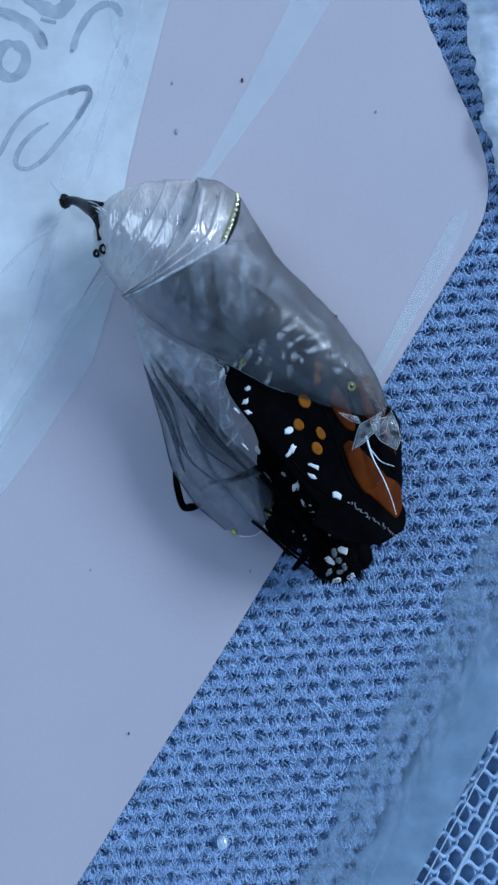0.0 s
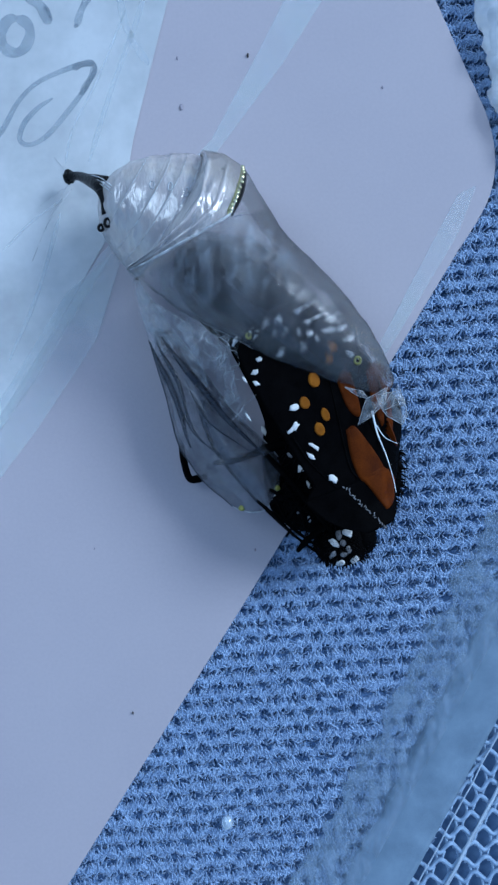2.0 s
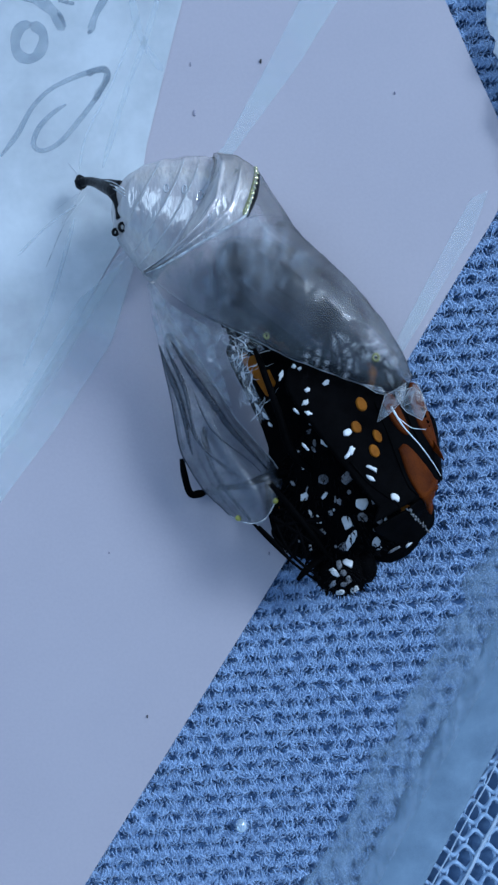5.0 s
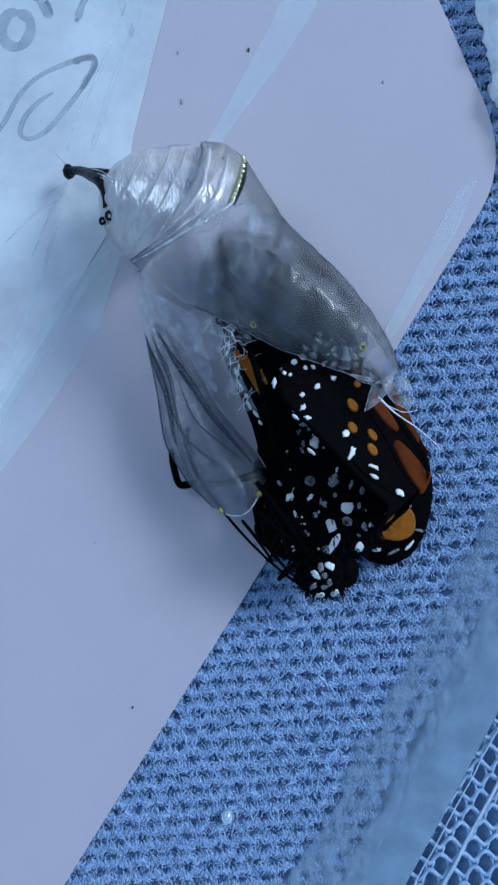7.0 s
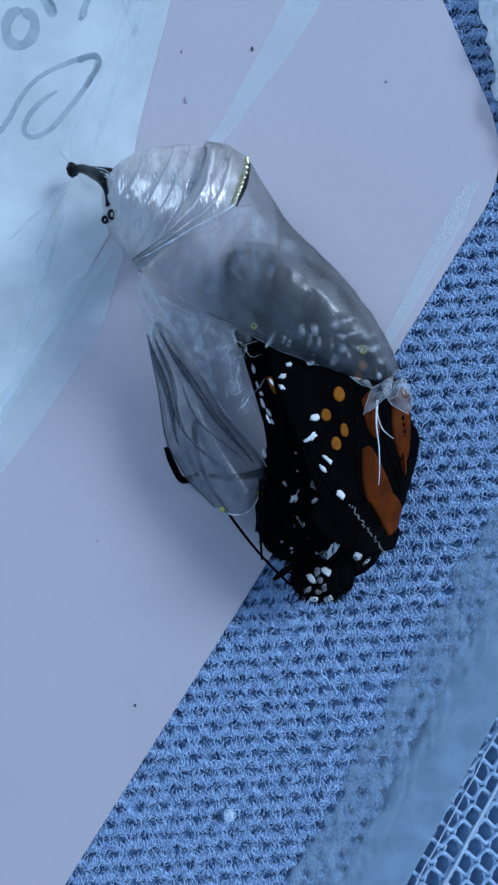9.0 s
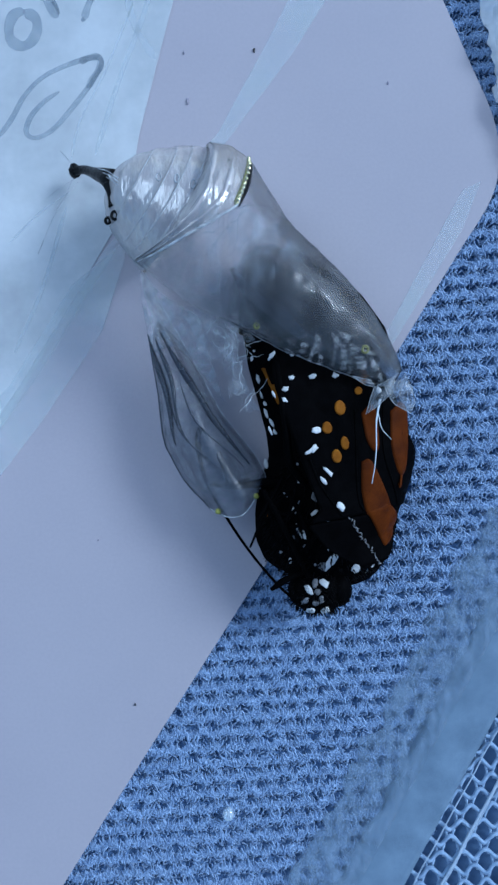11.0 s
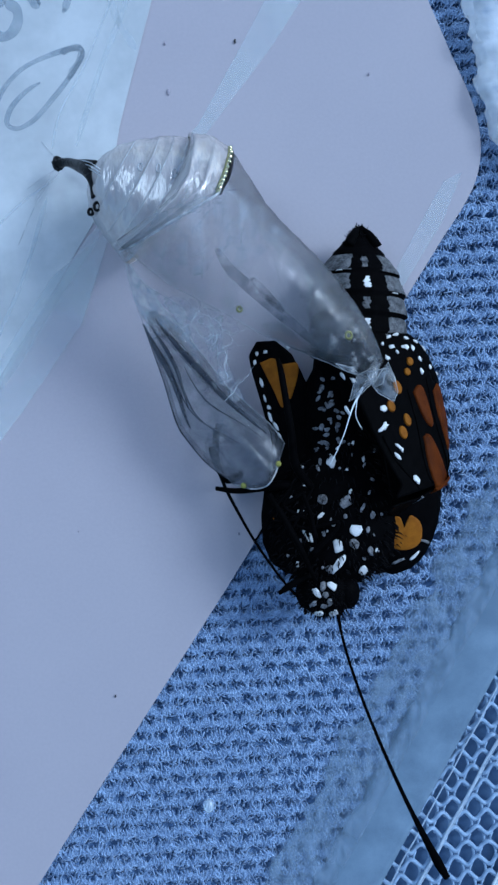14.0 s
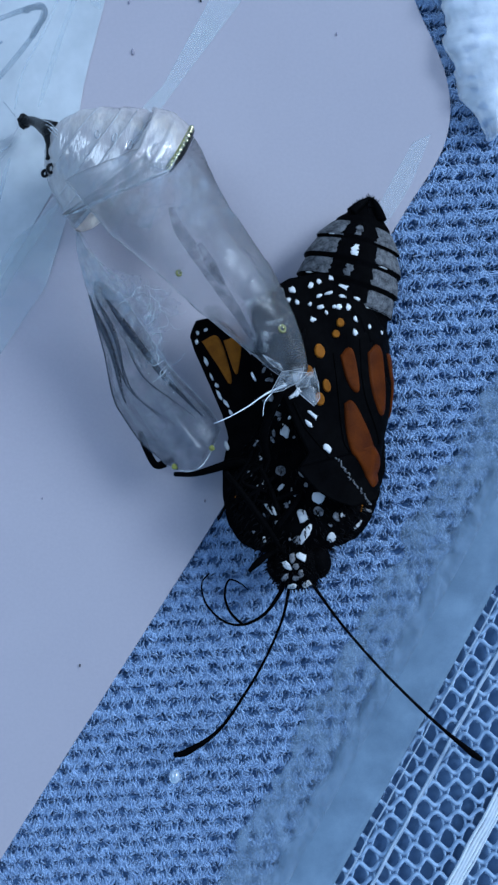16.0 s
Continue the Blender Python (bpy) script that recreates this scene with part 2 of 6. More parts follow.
def patch(surface, centre, size, turn=0.0, seed=0, lift=0.05, sides=11, power=1.0, rough=0.22):
    """A thin uneven scale patch laid on surface(x, y) -> (x, y, z); size: half width and half length."""
    rnd = random.Random(seed)
    c, s = math.cos(turn), math.sin(turn)

    def ring(k, up):
        out = []
        for j in range(sides):
            a = 2 * math.pi * j / sides
            q = k * rim[j]
            x, y = size[0] * q * math.cos(a), size[1] * q * math.sin(a)
            out.append(raised(surface, centre[0] + c * x - s * y, centre[1] + s * x + c * y, up))
        return out

    rim = [1 + rough * (rnd.random() - 0.5) * 2 for _ in range(sides)]
    rings = [ring(1.0, -0.05), ring(0.94, lift * 0.7), ring(0.6, lift), ring(0.25, lift)]
    v, f = loft(rings)
    return v, f[:-2] + f[-1:]


def cell(surface, outline, lift=0.05, n=36):
    """A patch of wing between veins, its outline in the wing's own plane."""
    pts = smoothed([(*p, 0) for p in outline] + [(*outline[0], 0)], n)[:-1]
    m = sum((Vector(p) for p in pts), Vector()) / len(pts)

    def ring(k, up):
        out = []
        for p in pts:
            q = m + (p - m) * k
            out.append(raised(surface, q.x, q.y, up))
        return out

    rings = [ring(1.0, -0.05), ring(0.96, lift * 0.7)] + [ring(k, lift) for k in (0.85, 0.65, 0.45, 0.25, 0.08)]
    v, f = loft(rings)
    return v, f[:-2] + f[-1:]


# ---- cloth floor, seam and net ----
def floor_sheet():
    n, h = 24, 170.0
    verts = [(-h + 2 * h * i / n, -h + 2 * h * j / n, -0.75) for j in range(n + 1) for i in range(n + 1)]
    faces = [(j * (n + 1) + i, j * (n + 1) + i + 1, (j + 1) * (n + 1) + i + 1, (j + 1) * (n + 1) + i) for j in range(n) for i in range(n)]
    floor = part("floor", (verts, faces), SHADED_BACKING, thick=0.3)
    return tagged(floor, "backing of the knitted cage cloth, dark blue for the shade below", "floor", kind="structure")


EDGE_A, EDGE_B = (-15.24, -39.05), (12.4, 5.93)      # the card's long edge
SEAM_A, SEAM_B = (14.65, -44.6), (25.62, -24.01)   # the bright stitched seam


def beside(a, b, x, y):
    """How far a place lies to the right of the line from a up to b."""
    dx, dy = b[0] - a[0], b[1] - a[1]
    return ((x - a[0]) * dy - (y - a[1]) * dx) / math.hypot(dx, dy)


ROW, WIDE, SLOPE = 1.33, 1.95, math.radians(4.0)   # the knit's rows and loops


def knit_xy(u, v):
    return u * math.cos(SLOPE) - v * math.sin(SLOPE), u * math.sin(SLOPE) + v * math.cos(SLOPE)


def knit_cloth():
    """Scalloped rows of fuzzy looped yarn, with hollows between them."""
    rnd = random.Random(4)
    strands = []
    shifts = {j: WIDE * (0.5 * (j % 2) + 0.12 * (rnd.random() - 0.5)) for j in range(-60, 60)}

    def outside(x, y):
        return beside(EDGE_A, EDGE_B, x, y) < -1.6 and y < 22 or beside(SEAM_A, SEAM_B, x, y) > -3.0 or x > 30 or y < -50 or y > 44

    def crest(j, u):
        """How far row j swings up at u."""
        a = math.pi * (u - shifts[j]) / WIDE
        return j * ROW + 0.19 * (1 + 0.6 * noise.noise((u * 0.35, j * 1.3, 3))) * (abs(math.cos(a)) * 2 - 1) + 0.05 * noise.noise((u * 1.1, j * 2.3, 8))

    # the dense ground of the knit, high along the rows and hollow between them
    step, grid, ground, quads = 0.13, {}, [], []
    for iv in range(-420, 350):
        for iu in range(-230, 300):
            u, v = iu * step, iv * step
            x, y = knit_xy(u, v)
            if outside(x, y) or x < -22 or x > 24:
                continue
            j = round(v / ROW)
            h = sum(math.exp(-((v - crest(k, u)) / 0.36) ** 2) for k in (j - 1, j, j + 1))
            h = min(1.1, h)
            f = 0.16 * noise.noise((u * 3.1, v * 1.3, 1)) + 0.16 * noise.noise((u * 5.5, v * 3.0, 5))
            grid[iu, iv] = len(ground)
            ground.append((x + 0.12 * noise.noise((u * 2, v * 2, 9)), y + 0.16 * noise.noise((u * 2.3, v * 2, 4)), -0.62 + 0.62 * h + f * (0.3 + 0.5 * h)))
    for (iu, iv), a in grid.items():
        b, c, d = grid.get((iu + 1, iv)), grid.get((iu + 1, iv + 1)), grid.get((iu, iv + 1))
        if b is not None and c is not None and d is not None:
            quads.append((a, b, c, d))
    tufts, thick = [], []
    for j in range(-40, 36):
        for strand in range(3):
            run, off = [], rnd.random() * 10
            for i in range(-30 * 8, 40 * 8):
                u = i * 0.16
                v = crest(j, u) + 0.13 * (strand - 1) + 0.13 * noise.noise((u * 1.9, off, strand)) + 0.15 * noise.noise((u * 4.6, off, 4))
                x, y = knit_xy(u, v)
                if outside(x, y):
                    if len(run) > 3:
                        strands.append((run, 0.12))
                    run = []
                    continue
                run.append((x, y, 0.06 + 0.22 * noise.noise((u * 2.4, off, 7))))
            if len(run) > 3:
                strands.append((run, 0.12))
        for i in range(-30 * 8, 40 * 8):
            u = i * 0.16
            x, y = knit_xy(u, crest(j, u))
            if outside(x, y):
                continue
            for k in range(8):      # short thick tufts on the row; a few lie low in the hollow beside it
                low = k > 6
                turn, n, g = rnd.gauss(1.57, 0.75), 0.18 + 0.24 * rnd.random(), rnd.random()
                x0, y0 = x + 0.16 * rnd.random(), y + (-0.62 + 0.2 * rnd.gauss(0, 1) if low else 0.175 * rnd.gauss(0, 1) - 0.02)
                z0 = -0.34 if low else 0.02
                dx, dy = n * math.cos(turn), n * math.sin(turn)
                tufts.append(((x0 - dx, y0 - dy, z0), (x0 + 0.1 * g, y0, z0 + 0.14 + 0.16 * g), (x0 + dx, y0 + dy, z0 + 0.02)))
                thick.append(0.045 + 0.035 * g)
    # shade between the rows is put into this layer's darker blue
    base = part("knit_ground", (ground, quads), SHADED_GROUND)
    tagged(base, "ground of the looped knit, dark blue for the shade in hollows", "cloth", kind="stuff")
    verts, faces = [], []
    for pts, r in strands:
        n = 4 if r > 0.1 else 3
        p = np.array(pts)
        d = np.gradient(p, axis=0)
        d /= np.linalg.norm(d, axis=1)[:, None] + 1e-9
        a = np.cross(d, (0.1, 0.2, 1.0))
        a /= np.linalg.norm(a, axis=1)[:, None] + 1e-9
        b = np.cross(a, d)
        t = np.linspace(0, 2 * np.pi, n, endpoint=False)
        ring = p[:, None] + r * (np.cos(t)[None, :, None] * a[:, None] + np.sin(t)[None, :, None] * b[:, None])
        o = len(verts)
        verts += [tuple(v) for v in ring.reshape(-1, 3).tolist()]
        for i in range(len(p) - 1):
            for k in range(n):
                m = (k + 1) % n
                faces.append((o + i * n + k, o + i * n + m, o + (i + 1) * n + m, o + (i + 1) * n + k))
    p, r = np.array(tufts), np.array(thick)[:, None, None]
    d = p[:, 2] - p[:, 0]
    d /= np.linalg.norm(d, axis=1)[:, None]
    a = np.cross(d, (0.1, 0.2, 1.0))
    a /= np.linalg.norm(a, axis=1)[:, None]
    b = np.cross(a, d)
    rings = np.stack([p + r * w * (math.cos(t) * a + math.sin(t) * b)[:, None] for t, w in ((0.5, 1.0), (2.6, 1.0), (4.7, 1.0))], axis=2)
    o = len(verts)
    verts += [tuple(v) for v in rings.reshape(-1, 3).tolist()]
    pattern = np.array([(i * 3 + k, i * 3 + (k + 1) % 3, (i + 1) * 3 + (k + 1) % 3, (i + 1) * 3 + k) for i in range(2) for k in range(3)])
    faces += [tuple(f) for f in (pattern[None] + (o + 9 * np.arange(len(p)))[:, None, None]).reshape(-1, 4).tolist()]
    cloth = part("knit_cloth", (verts, faces), YARN)
    return tagged(cloth, "blue looped knit cloth with wavy raised rows", "cloth", kind="stuff")


def seam_frame():
    d = Vector((SEAM_B[0] - SEAM_A[0], SEAM_B[1] - SEAM_A[1]))
    d.normalize()
    return d, Vector((d.y, -d.x))


def seam_point(s, w, z):
    """s along the seam, w to the right of it."""
    d, r = seam_frame()
    return (SEAM_A[0] + d.x * s + r.x * w, SEAM_A[1] + d.y * s + r.y * w, z)


def seam_binding():
    """The smooth folded binding between the knit and the net, with a frayed inner edge."""
    rings = []
    for i in range(141):
        s = -22 + i * 0.6
        edge = -8.0 + 0.5 * noise.noise((s * 0.5, 0, 0)) + 0.35 * noise.noise((s * 2.1, 4, 0))
        rings.append([seam_point(s, edge + (-2.9 - edge) * k, 0.28 + 0.42 * math.sin(math.pi * min(1, k * 1.3) * 0.75) + 0.04 * noise.noise((s, k * 5, 2)))
                      for k in np.linspace(0, 1, 12)])
    b = part("binding", loft(rings, closed=False, caps=False), BINDING, thick=0.12)
    tagged(b, "smooth pale blue folded binding along the cage seam", "binding", kind="structure")
    rings = []
    for i in range(141):
        s = -22 + i * 0.6
        edge = -11.8 + 1.3 * noise.noise((s * 0.4, 9, 0)) + 0.7 * noise.noise((s * 1.7, 4, 3))
        rings.append([seam_point(s, edge + (-6.5 - edge) * k, 0.40 + 0.36 * math.sin(math.pi * k * 0.6) + 0.10 * noise.noise((s, k * 5, 2))) for k in np.linspace(0, 1, 12)])
    g = part("gauze", loft(rings, closed=False, caps=False), GAUZE, thick=0.04)
    tagged(g, "sheer pale blue gauze edge along the binding", "gauze", kind="structure")
    rnd = random.Random(8)
    fray = []
    for i in range(800):
        s, w = -20 + 80 * rnd.random(), -11.4 + 5.0 * rnd.random() ** 1.2
        a = 1.2 + rnd.gauss(0, 0.7)
        p = [seam_point(s, w, 0.5), seam_point(s + 0.5 * math.cos(a), w + 0.4 * math.sin(a), 0.66), seam_point(s + 0.9 * math.cos(a + 0.3), w + 0.7 * math.sin(a + 0.3), 0.6)]
        fray.append(tube(smoothed(p, 4), 0.015 + 0.03 * rnd.random(), 3))
    f = part("binding_fibres", joined(fray), GAUZE)
    tagged(f, "loose pale fibres along the frayed binding edge", "fibres", kind="stuff")


def cage_net():
    """The open part of the same knit: wavy cords that meet and part, so that lens-shaped holes stay open."""
    parts = []
    for j in range(-42, 20):
        run = []
        for i in range(-20 * 10, 34 * 10):
            u = i * WIDE / 10
            a = 2 * math.pi * u / WIDE + math.pi * (j % 2)
            x, y = knit_xy(u, j * ROW + 0.36 * math.cos(a) + 0.12 * noise.noise((u * 0.8, j * 2.1, 1)))
            w = beside(SEAM_A, SEAM_B, x, y)
            if not -3.2 < w < 15 or y < -54 or y > 18:
                if len(run) > 3:
                    parts.append(tube(run, 0.19, 6))
                run = []
                continue
            run.append((x, y, 0.25 + 0.07 * math.sin(a * 2 + j)))
            if i % 10 == (0 if j % 2 else 5):
                for side in (-0.37, 0.37):
                    q = side + 0.08 * noise.noise((u, j, 5))
                    parts.append(tube([(x + q, y + 0.1, 0.2), (x + q * 0.7, y - 0.35 * ROW, 0.12), (x + q, y - 0.75 * ROW, 0.2)], [0.15, 0.10, 0.15], 5))
        if len(run) > 3:
            parts.append(tube(run, 0.19, 6))
    n = part("cage_net", joined(parts), NET)
    tagged(n, "pale blue mesh netting with small lens-shaped holes", "netting", kind="stuff")
    for k, (w, r) in enumerate(((-2.2, 0.085), (0.0, 0.14), (0.16, 0.08), (5.75, 0.15), (6.05, 0.13), (6.3, 0.16), (6.6, 0.14), (6.85, 0.1))):
        pts = [seam_point(-22 + i * 0.8, w + 0.03 * math.sin(i * 0.9 + k), 0.56 + 0.04 * math.sin(i * 1.3)) for i in range(106)]
        t = part("seam_thread", tube(pts, r if w > 3 else r * 0.8, 6), THREAD if w > 3 else SEAM_THREAD)
        tagged(t, "white sewing thread stitched along the net seam", "thread", "seam threads")


# ---- card, film and marks ----
CARD_TOP = 0.62


def card():
    corner = smoothed([(*p, 0) for p in [(17.8, 14.83), (19.54, 17.55), (20.58, 19.78), (21.02, 22.26), (20.78, 24.74), (20.03, 27.22), (18.54, 30.45)]], 22)
    outline = [(p.x, p.y) for p in corner] + [(14.83, 38.87), (9.87, 50.28), (-46.0, 58.0), (-60.0, 10.0), (-52.0, -75.0), (-35.26, -71.8), (-15.17, -38.87), (-1.04, -16.26)]
    c = part("card", slab(outline, 0.22, CARD_TOP, 0.05), CARD, smooth=False)
    return tagged(c, "smooth pale lilac plastic card with a rounded corner", "card")


def ribbon(points, width, z, n=28):
    pts = smoothed([(*p, 0) for p in points], n)
    rings = []
    for i, p in enumerate(pts):
        d = (pts[min(i + 1, n - 1)] - pts[max(i - 1, 0)]).normalized()
        w = width * (0.95 + 0.1 * math.sin(i * 0.5)) * min(1.0, 0.35 + 0.3 * i, 0.35 + 0.3 * (n - 1 - i))
        s = Vector((-d.y, d.x, 0)) * w / 2
        rings.append([(p.x - s.x, p.y - s.y, z), (p.x + s.x, p.y + s.y, z), (p.x + s.x, p.y + s.y, z + 0.02), (p.x - s.x, p.y - s.y, z + 0.02)])
    return loft(rings)


def film():
    # thin clear-white film folded over the card
    outline = [(-5.74, 44.26), (-6.98, 38.82), (-8.86, 31.39), (-10.55, 24.46), (-11.68, 17.77), (-16.39, 9.61), (-21.83, -0.3), (-28.27, -11.19), (-34.71, -10.69), (-34.71, 46.74)]
    outline = outline[::-1]
    f = part("film", slab(outline, CARD_TOP + 0.06, CARD_TOP + 0.08, 0.015), FILM, smooth=False)
    tagged(f, "thin whitish translucent film lying on the card", "film")
    low = [(-11.14, 15.55), (-13.67, 7.13), (-18.86, -0.79), (-24.81, -8.71), (-31.74, -15.65), (-29.76, -5.74), (-21.83, 2.18), (-16.39, 11.09)]
    g = part("film", slab(low[::-1], CARD_TOP + 0.10, CARD_TOP + 0.13, 0.01), PALE_CLEAR, smooth=False)
    tagged(g, "narrow folded edge of translucent film on the card", "film")
    for pts, w in (([(-16.49, 22.23), (-15.79, 25.45), (-13.67, 29.66), (-11.19, 35.85)], 0.25), ([(-21.83, 14.8), (-19.36, 17.28), (-16.69, 19.26)], 0.2), ([(-12.18, 15.55), (-15.89, 9.61), (-19.85, 3.17), (-23.82, -2.77)], 0.9),
                   ([(-9.21, 30.9), (-11.19, 34.36), (-12.43, 40.8)], 0.7), ([(-14.41, 22.48), (-12.43, 28.91), (-9.95, 35.85), (-8.86, 41.79)], 0.5), ([(-16.88, 18.02), (-18.86, 11.09), (-21.34, 5.15)], 0.4)):
        c = part("film_crease", ribbon(pts, w, CARD_TOP + 0.085), PALE_CLEAR, f, smooth=False)
    # two translucent strips, slightly paler than the card
    for name, ring in (("tape_strip", [(7.87, 39.81), (2.67, 31.39), (-5.0, 20.99), (-6.98, 20.99), (-3.76, 24.46), (0.45, 32.38), (4.16, 39.81)]),
                       ("tape_strip", [(19.36, 20.5), (17.77, 16.29), (10.84, 4.65), (9.85, 4.65), (16.29, 17.03), (17.77, 19.76)])):
        s = part(name, slab(ring[::-1], CARD_TOP + 0.02, CARD_TOP + 0.05, 0.01), PALE_CLEAR, smooth=False)
        tagged(s, "faint pale strip lying on the card", "tape", "tape strips")


def writing():
    ink = thing("marker_strokes", "faded grey marker strokes under the film", "writing", (0, 0, 0))
    for n, (pts, w, ink_kind) in enumerate((
            ([(-23.32, 23.47), (-21.83, 25.45), (-20.60, 27.68), (-18.86, 29.41), (-16.14, 30.65), (-14.31, 31.04), (-13.91, 30.40), (-14.90, 28.67), (-16.39, 26.69), (-18.12, 24.71), (-19.61, 23.96), (-20.45, 24.46), (-20.05, 25.85), (-18.86, 27.18), (-17.58, 28.02)], 0.47, INK),
            ([(-20.75, 35.05), (-19.76, 34.46), (-19.56, 33.47), (-20.05, 32.38), (-20.94, 31.98), (-21.83, 32.48), (-22.03, 33.67), (-21.54, 34.76), (-20.65, 35.05)], 0.95, INK),
            ([(-22.82, 37.83), (-21.34, 37.63), (-19.85, 36.99), (-18.57, 35.95), (-17.87, 34.46)], 1, INK),
            ([(-19.61, 39.41), (-18.27, 38.32), (-16.98, 37.73), (-15.99, 38.42), (-15.70, 39.41)], 1.3, INK),
            ([(-15.50, 34.26), (-15.00, 35.85), (-13.91, 37.63), (-12.67, 38.42), (-11.68, 38.22), (-11.14, 37.33)], 0.65, INK),
            ([(-15.84, 30.60), (-14.90, 31.04), (-14.11, 30.99), (-14.06, 30.20), (-14.70, 29.11), (-15.10, 28.32)], 0.6, DARK_INK),
            ([(-18.27, 37.13), (-17.58, 36.94), (-16.88, 36.79)], 0.35, DARK_INK),
            ([(-18.27, 35.95), (-17.87, 35.35), (-17.68, 34.76)], 0.3, DARK_INK),
            ([(-15.60, 34.46), (-15.45, 34.16)], 0.4, DARK_INK))):
        part("stroke", ribbon(pts, w, CARD_TOP + 0.09 + 0.004 * n, 50), ink_kind, ink, smooth=False)


def specks():
    for (x, y), r, m in (((-0.59, 31.79), 0.16, DIRT), ((-10.55, -25.55), 0.11, DIRT), ((-6.39, 27.28), 0.24, FAINT), ((-6.73, 31.54), 0.13, FAINT),
                         ((11.14, 29.01), 0.12, FAINT), ((0.1, -11.29), 0.12, FAINT), ((-13.91, -11.19), 0.08, FAINT)):
        s = part("speck", blob((x, y, CARD_TOP + 0.06), (r * 0.6, r * 1.2, 0.1), 3, 0.5, 5, 8), m)
        tagged(s, "tiny dark speck of dirt on the card", "speck", "specks on the card")


def droplet():
    x, y = (-2.33, -35.06)
    d = part("water_drop", blob((x, y, 0.72), (0.52, 0.62, 0.48), 0, 0, 14, 20), CLEAR)
    tagged(d, "clear water drop resting on the blue knit", "drop")


def white_cloth():
    """A soft white lump; the glow beyond the card's corner is put into its colour."""
    rings = []
    for i in range(70):
        k = i / 69
        x, y = 21.8 + 2.6 * k, 46 - 26 * k
        w = 3.4 * math.sin(math.pi * min(1, 0.12 + k * 0.9)) ** 0.6 + 0.3
        ring = []
        for j in range(16):
            a = 2 * math.pi * j / 16
            q = 1 + 0.4 * noise.noise((k * 9, j * 0.9, 5)) + 0.25 * noise.noise((k * 30, j * 1.7, 8))
            ring.append((x + w * q * math.cos(a), y, 1.4 + 1.2 * q * math.sin(a)))
        rings.append(ring)
    c = part("white_cloth", loft(rings), HAZE)
    tagged(c, "soft white lump for the bright glow beyond the card", "cloth")


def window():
    """Small high unseen window added round the glint lamp: frame bars, one cross bar."""
    w = thing("unseen_window_1", "small high white window frame, unseen, added round the lamp", "window", (0, 0, 0), kind="structure")
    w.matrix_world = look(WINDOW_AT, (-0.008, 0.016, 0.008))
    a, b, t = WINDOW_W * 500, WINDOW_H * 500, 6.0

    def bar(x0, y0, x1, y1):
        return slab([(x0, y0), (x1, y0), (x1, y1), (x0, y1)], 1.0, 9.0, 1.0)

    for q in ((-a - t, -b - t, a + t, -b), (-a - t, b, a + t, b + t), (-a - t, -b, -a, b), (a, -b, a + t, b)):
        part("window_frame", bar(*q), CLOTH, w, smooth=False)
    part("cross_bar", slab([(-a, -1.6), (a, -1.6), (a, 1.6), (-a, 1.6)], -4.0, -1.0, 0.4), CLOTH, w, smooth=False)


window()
floor_sheet()
card()
film()
writing()
specks()
droplet()
white_cloth()
seam_binding()
cage_net()
knit_cloth()

# ---- pupal case ----
KNOB = (-15.73, 20.42, 3.0)
AXIS, SIDE = ((0.8714, -0.4906), (-0.4906, -0.8714))          # along the case, and across it towards the opening
APEX = (-11.98, 17.39, 6.1)
CONE_ROWS = [(-0.27, -2.37, 0.36), (0.0, -2.91, 1.0), (0.68, -4.01, 2.0), (1.46, -4.92, 2.6), (2.73, -5.92, 3.28), (4.28, -6.69, 3.96), (5.1, -6.88, 4.28)]      # place along, far side, near side
LOBE_ROWS = [(5.26, -6.46, 4.42), (6.29, -6.81, 4.53), (7.31, -7.16, 4.69), (8.33, -7.16, 4.86), (9.36, -6.76, 5.02), (10.38, -6.2, 5.16), (11.41, -5.62, 5.11), (12.43, -5.04, 5.05), (13.45, -4.46, 5.0), (14.48, -4.06, 4.95), (15.5, -3.77, 4.92), (16.53, -3.49, 4.89), (17.55, -3.2, 4.87), (18.57, -2.91, 4.81), (19.6, -2.63, 4.65), (20.62, -2.31, 4.5), (21.65, -1.83, 4.34), (22.67, -1.35, 4.17), (23.7, -0.87, 3.99), (24.72, -0.22, 3.81), (25.74, 0.47, 3.51), (26.77, 1.36, 3.15)]


def case_point(s, p, z):
    """A place in the case's space: s along its axis, p across it."""
    return (APEX[0] + AXIS[0] * s + SIDE[0] * p - KNOB[0], APEX[1] + AXIS[1] * s + SIDE[1] * p - KNOB[1], z - KNOB[2])


COLLAR_ROWS = [(-0.25, 5.2, 8.3), (0.13, 5.4, 8.65), (0.5, 6.2, 9.35), (0.85, 7.0, 10.0), (1.19, 7.7, 10.5), (1.31, 8.0, 10.3), (1.62, 8.0, 9.39), (1.93, 7.3, 8.21), (2.21, 6.5, 7.1), (2.56, 5.4, 5.65)]      # angle round the case, start, end
GROOVES = (0.5, 1.32, 2.5, 3.5, 4.55, 5.05)


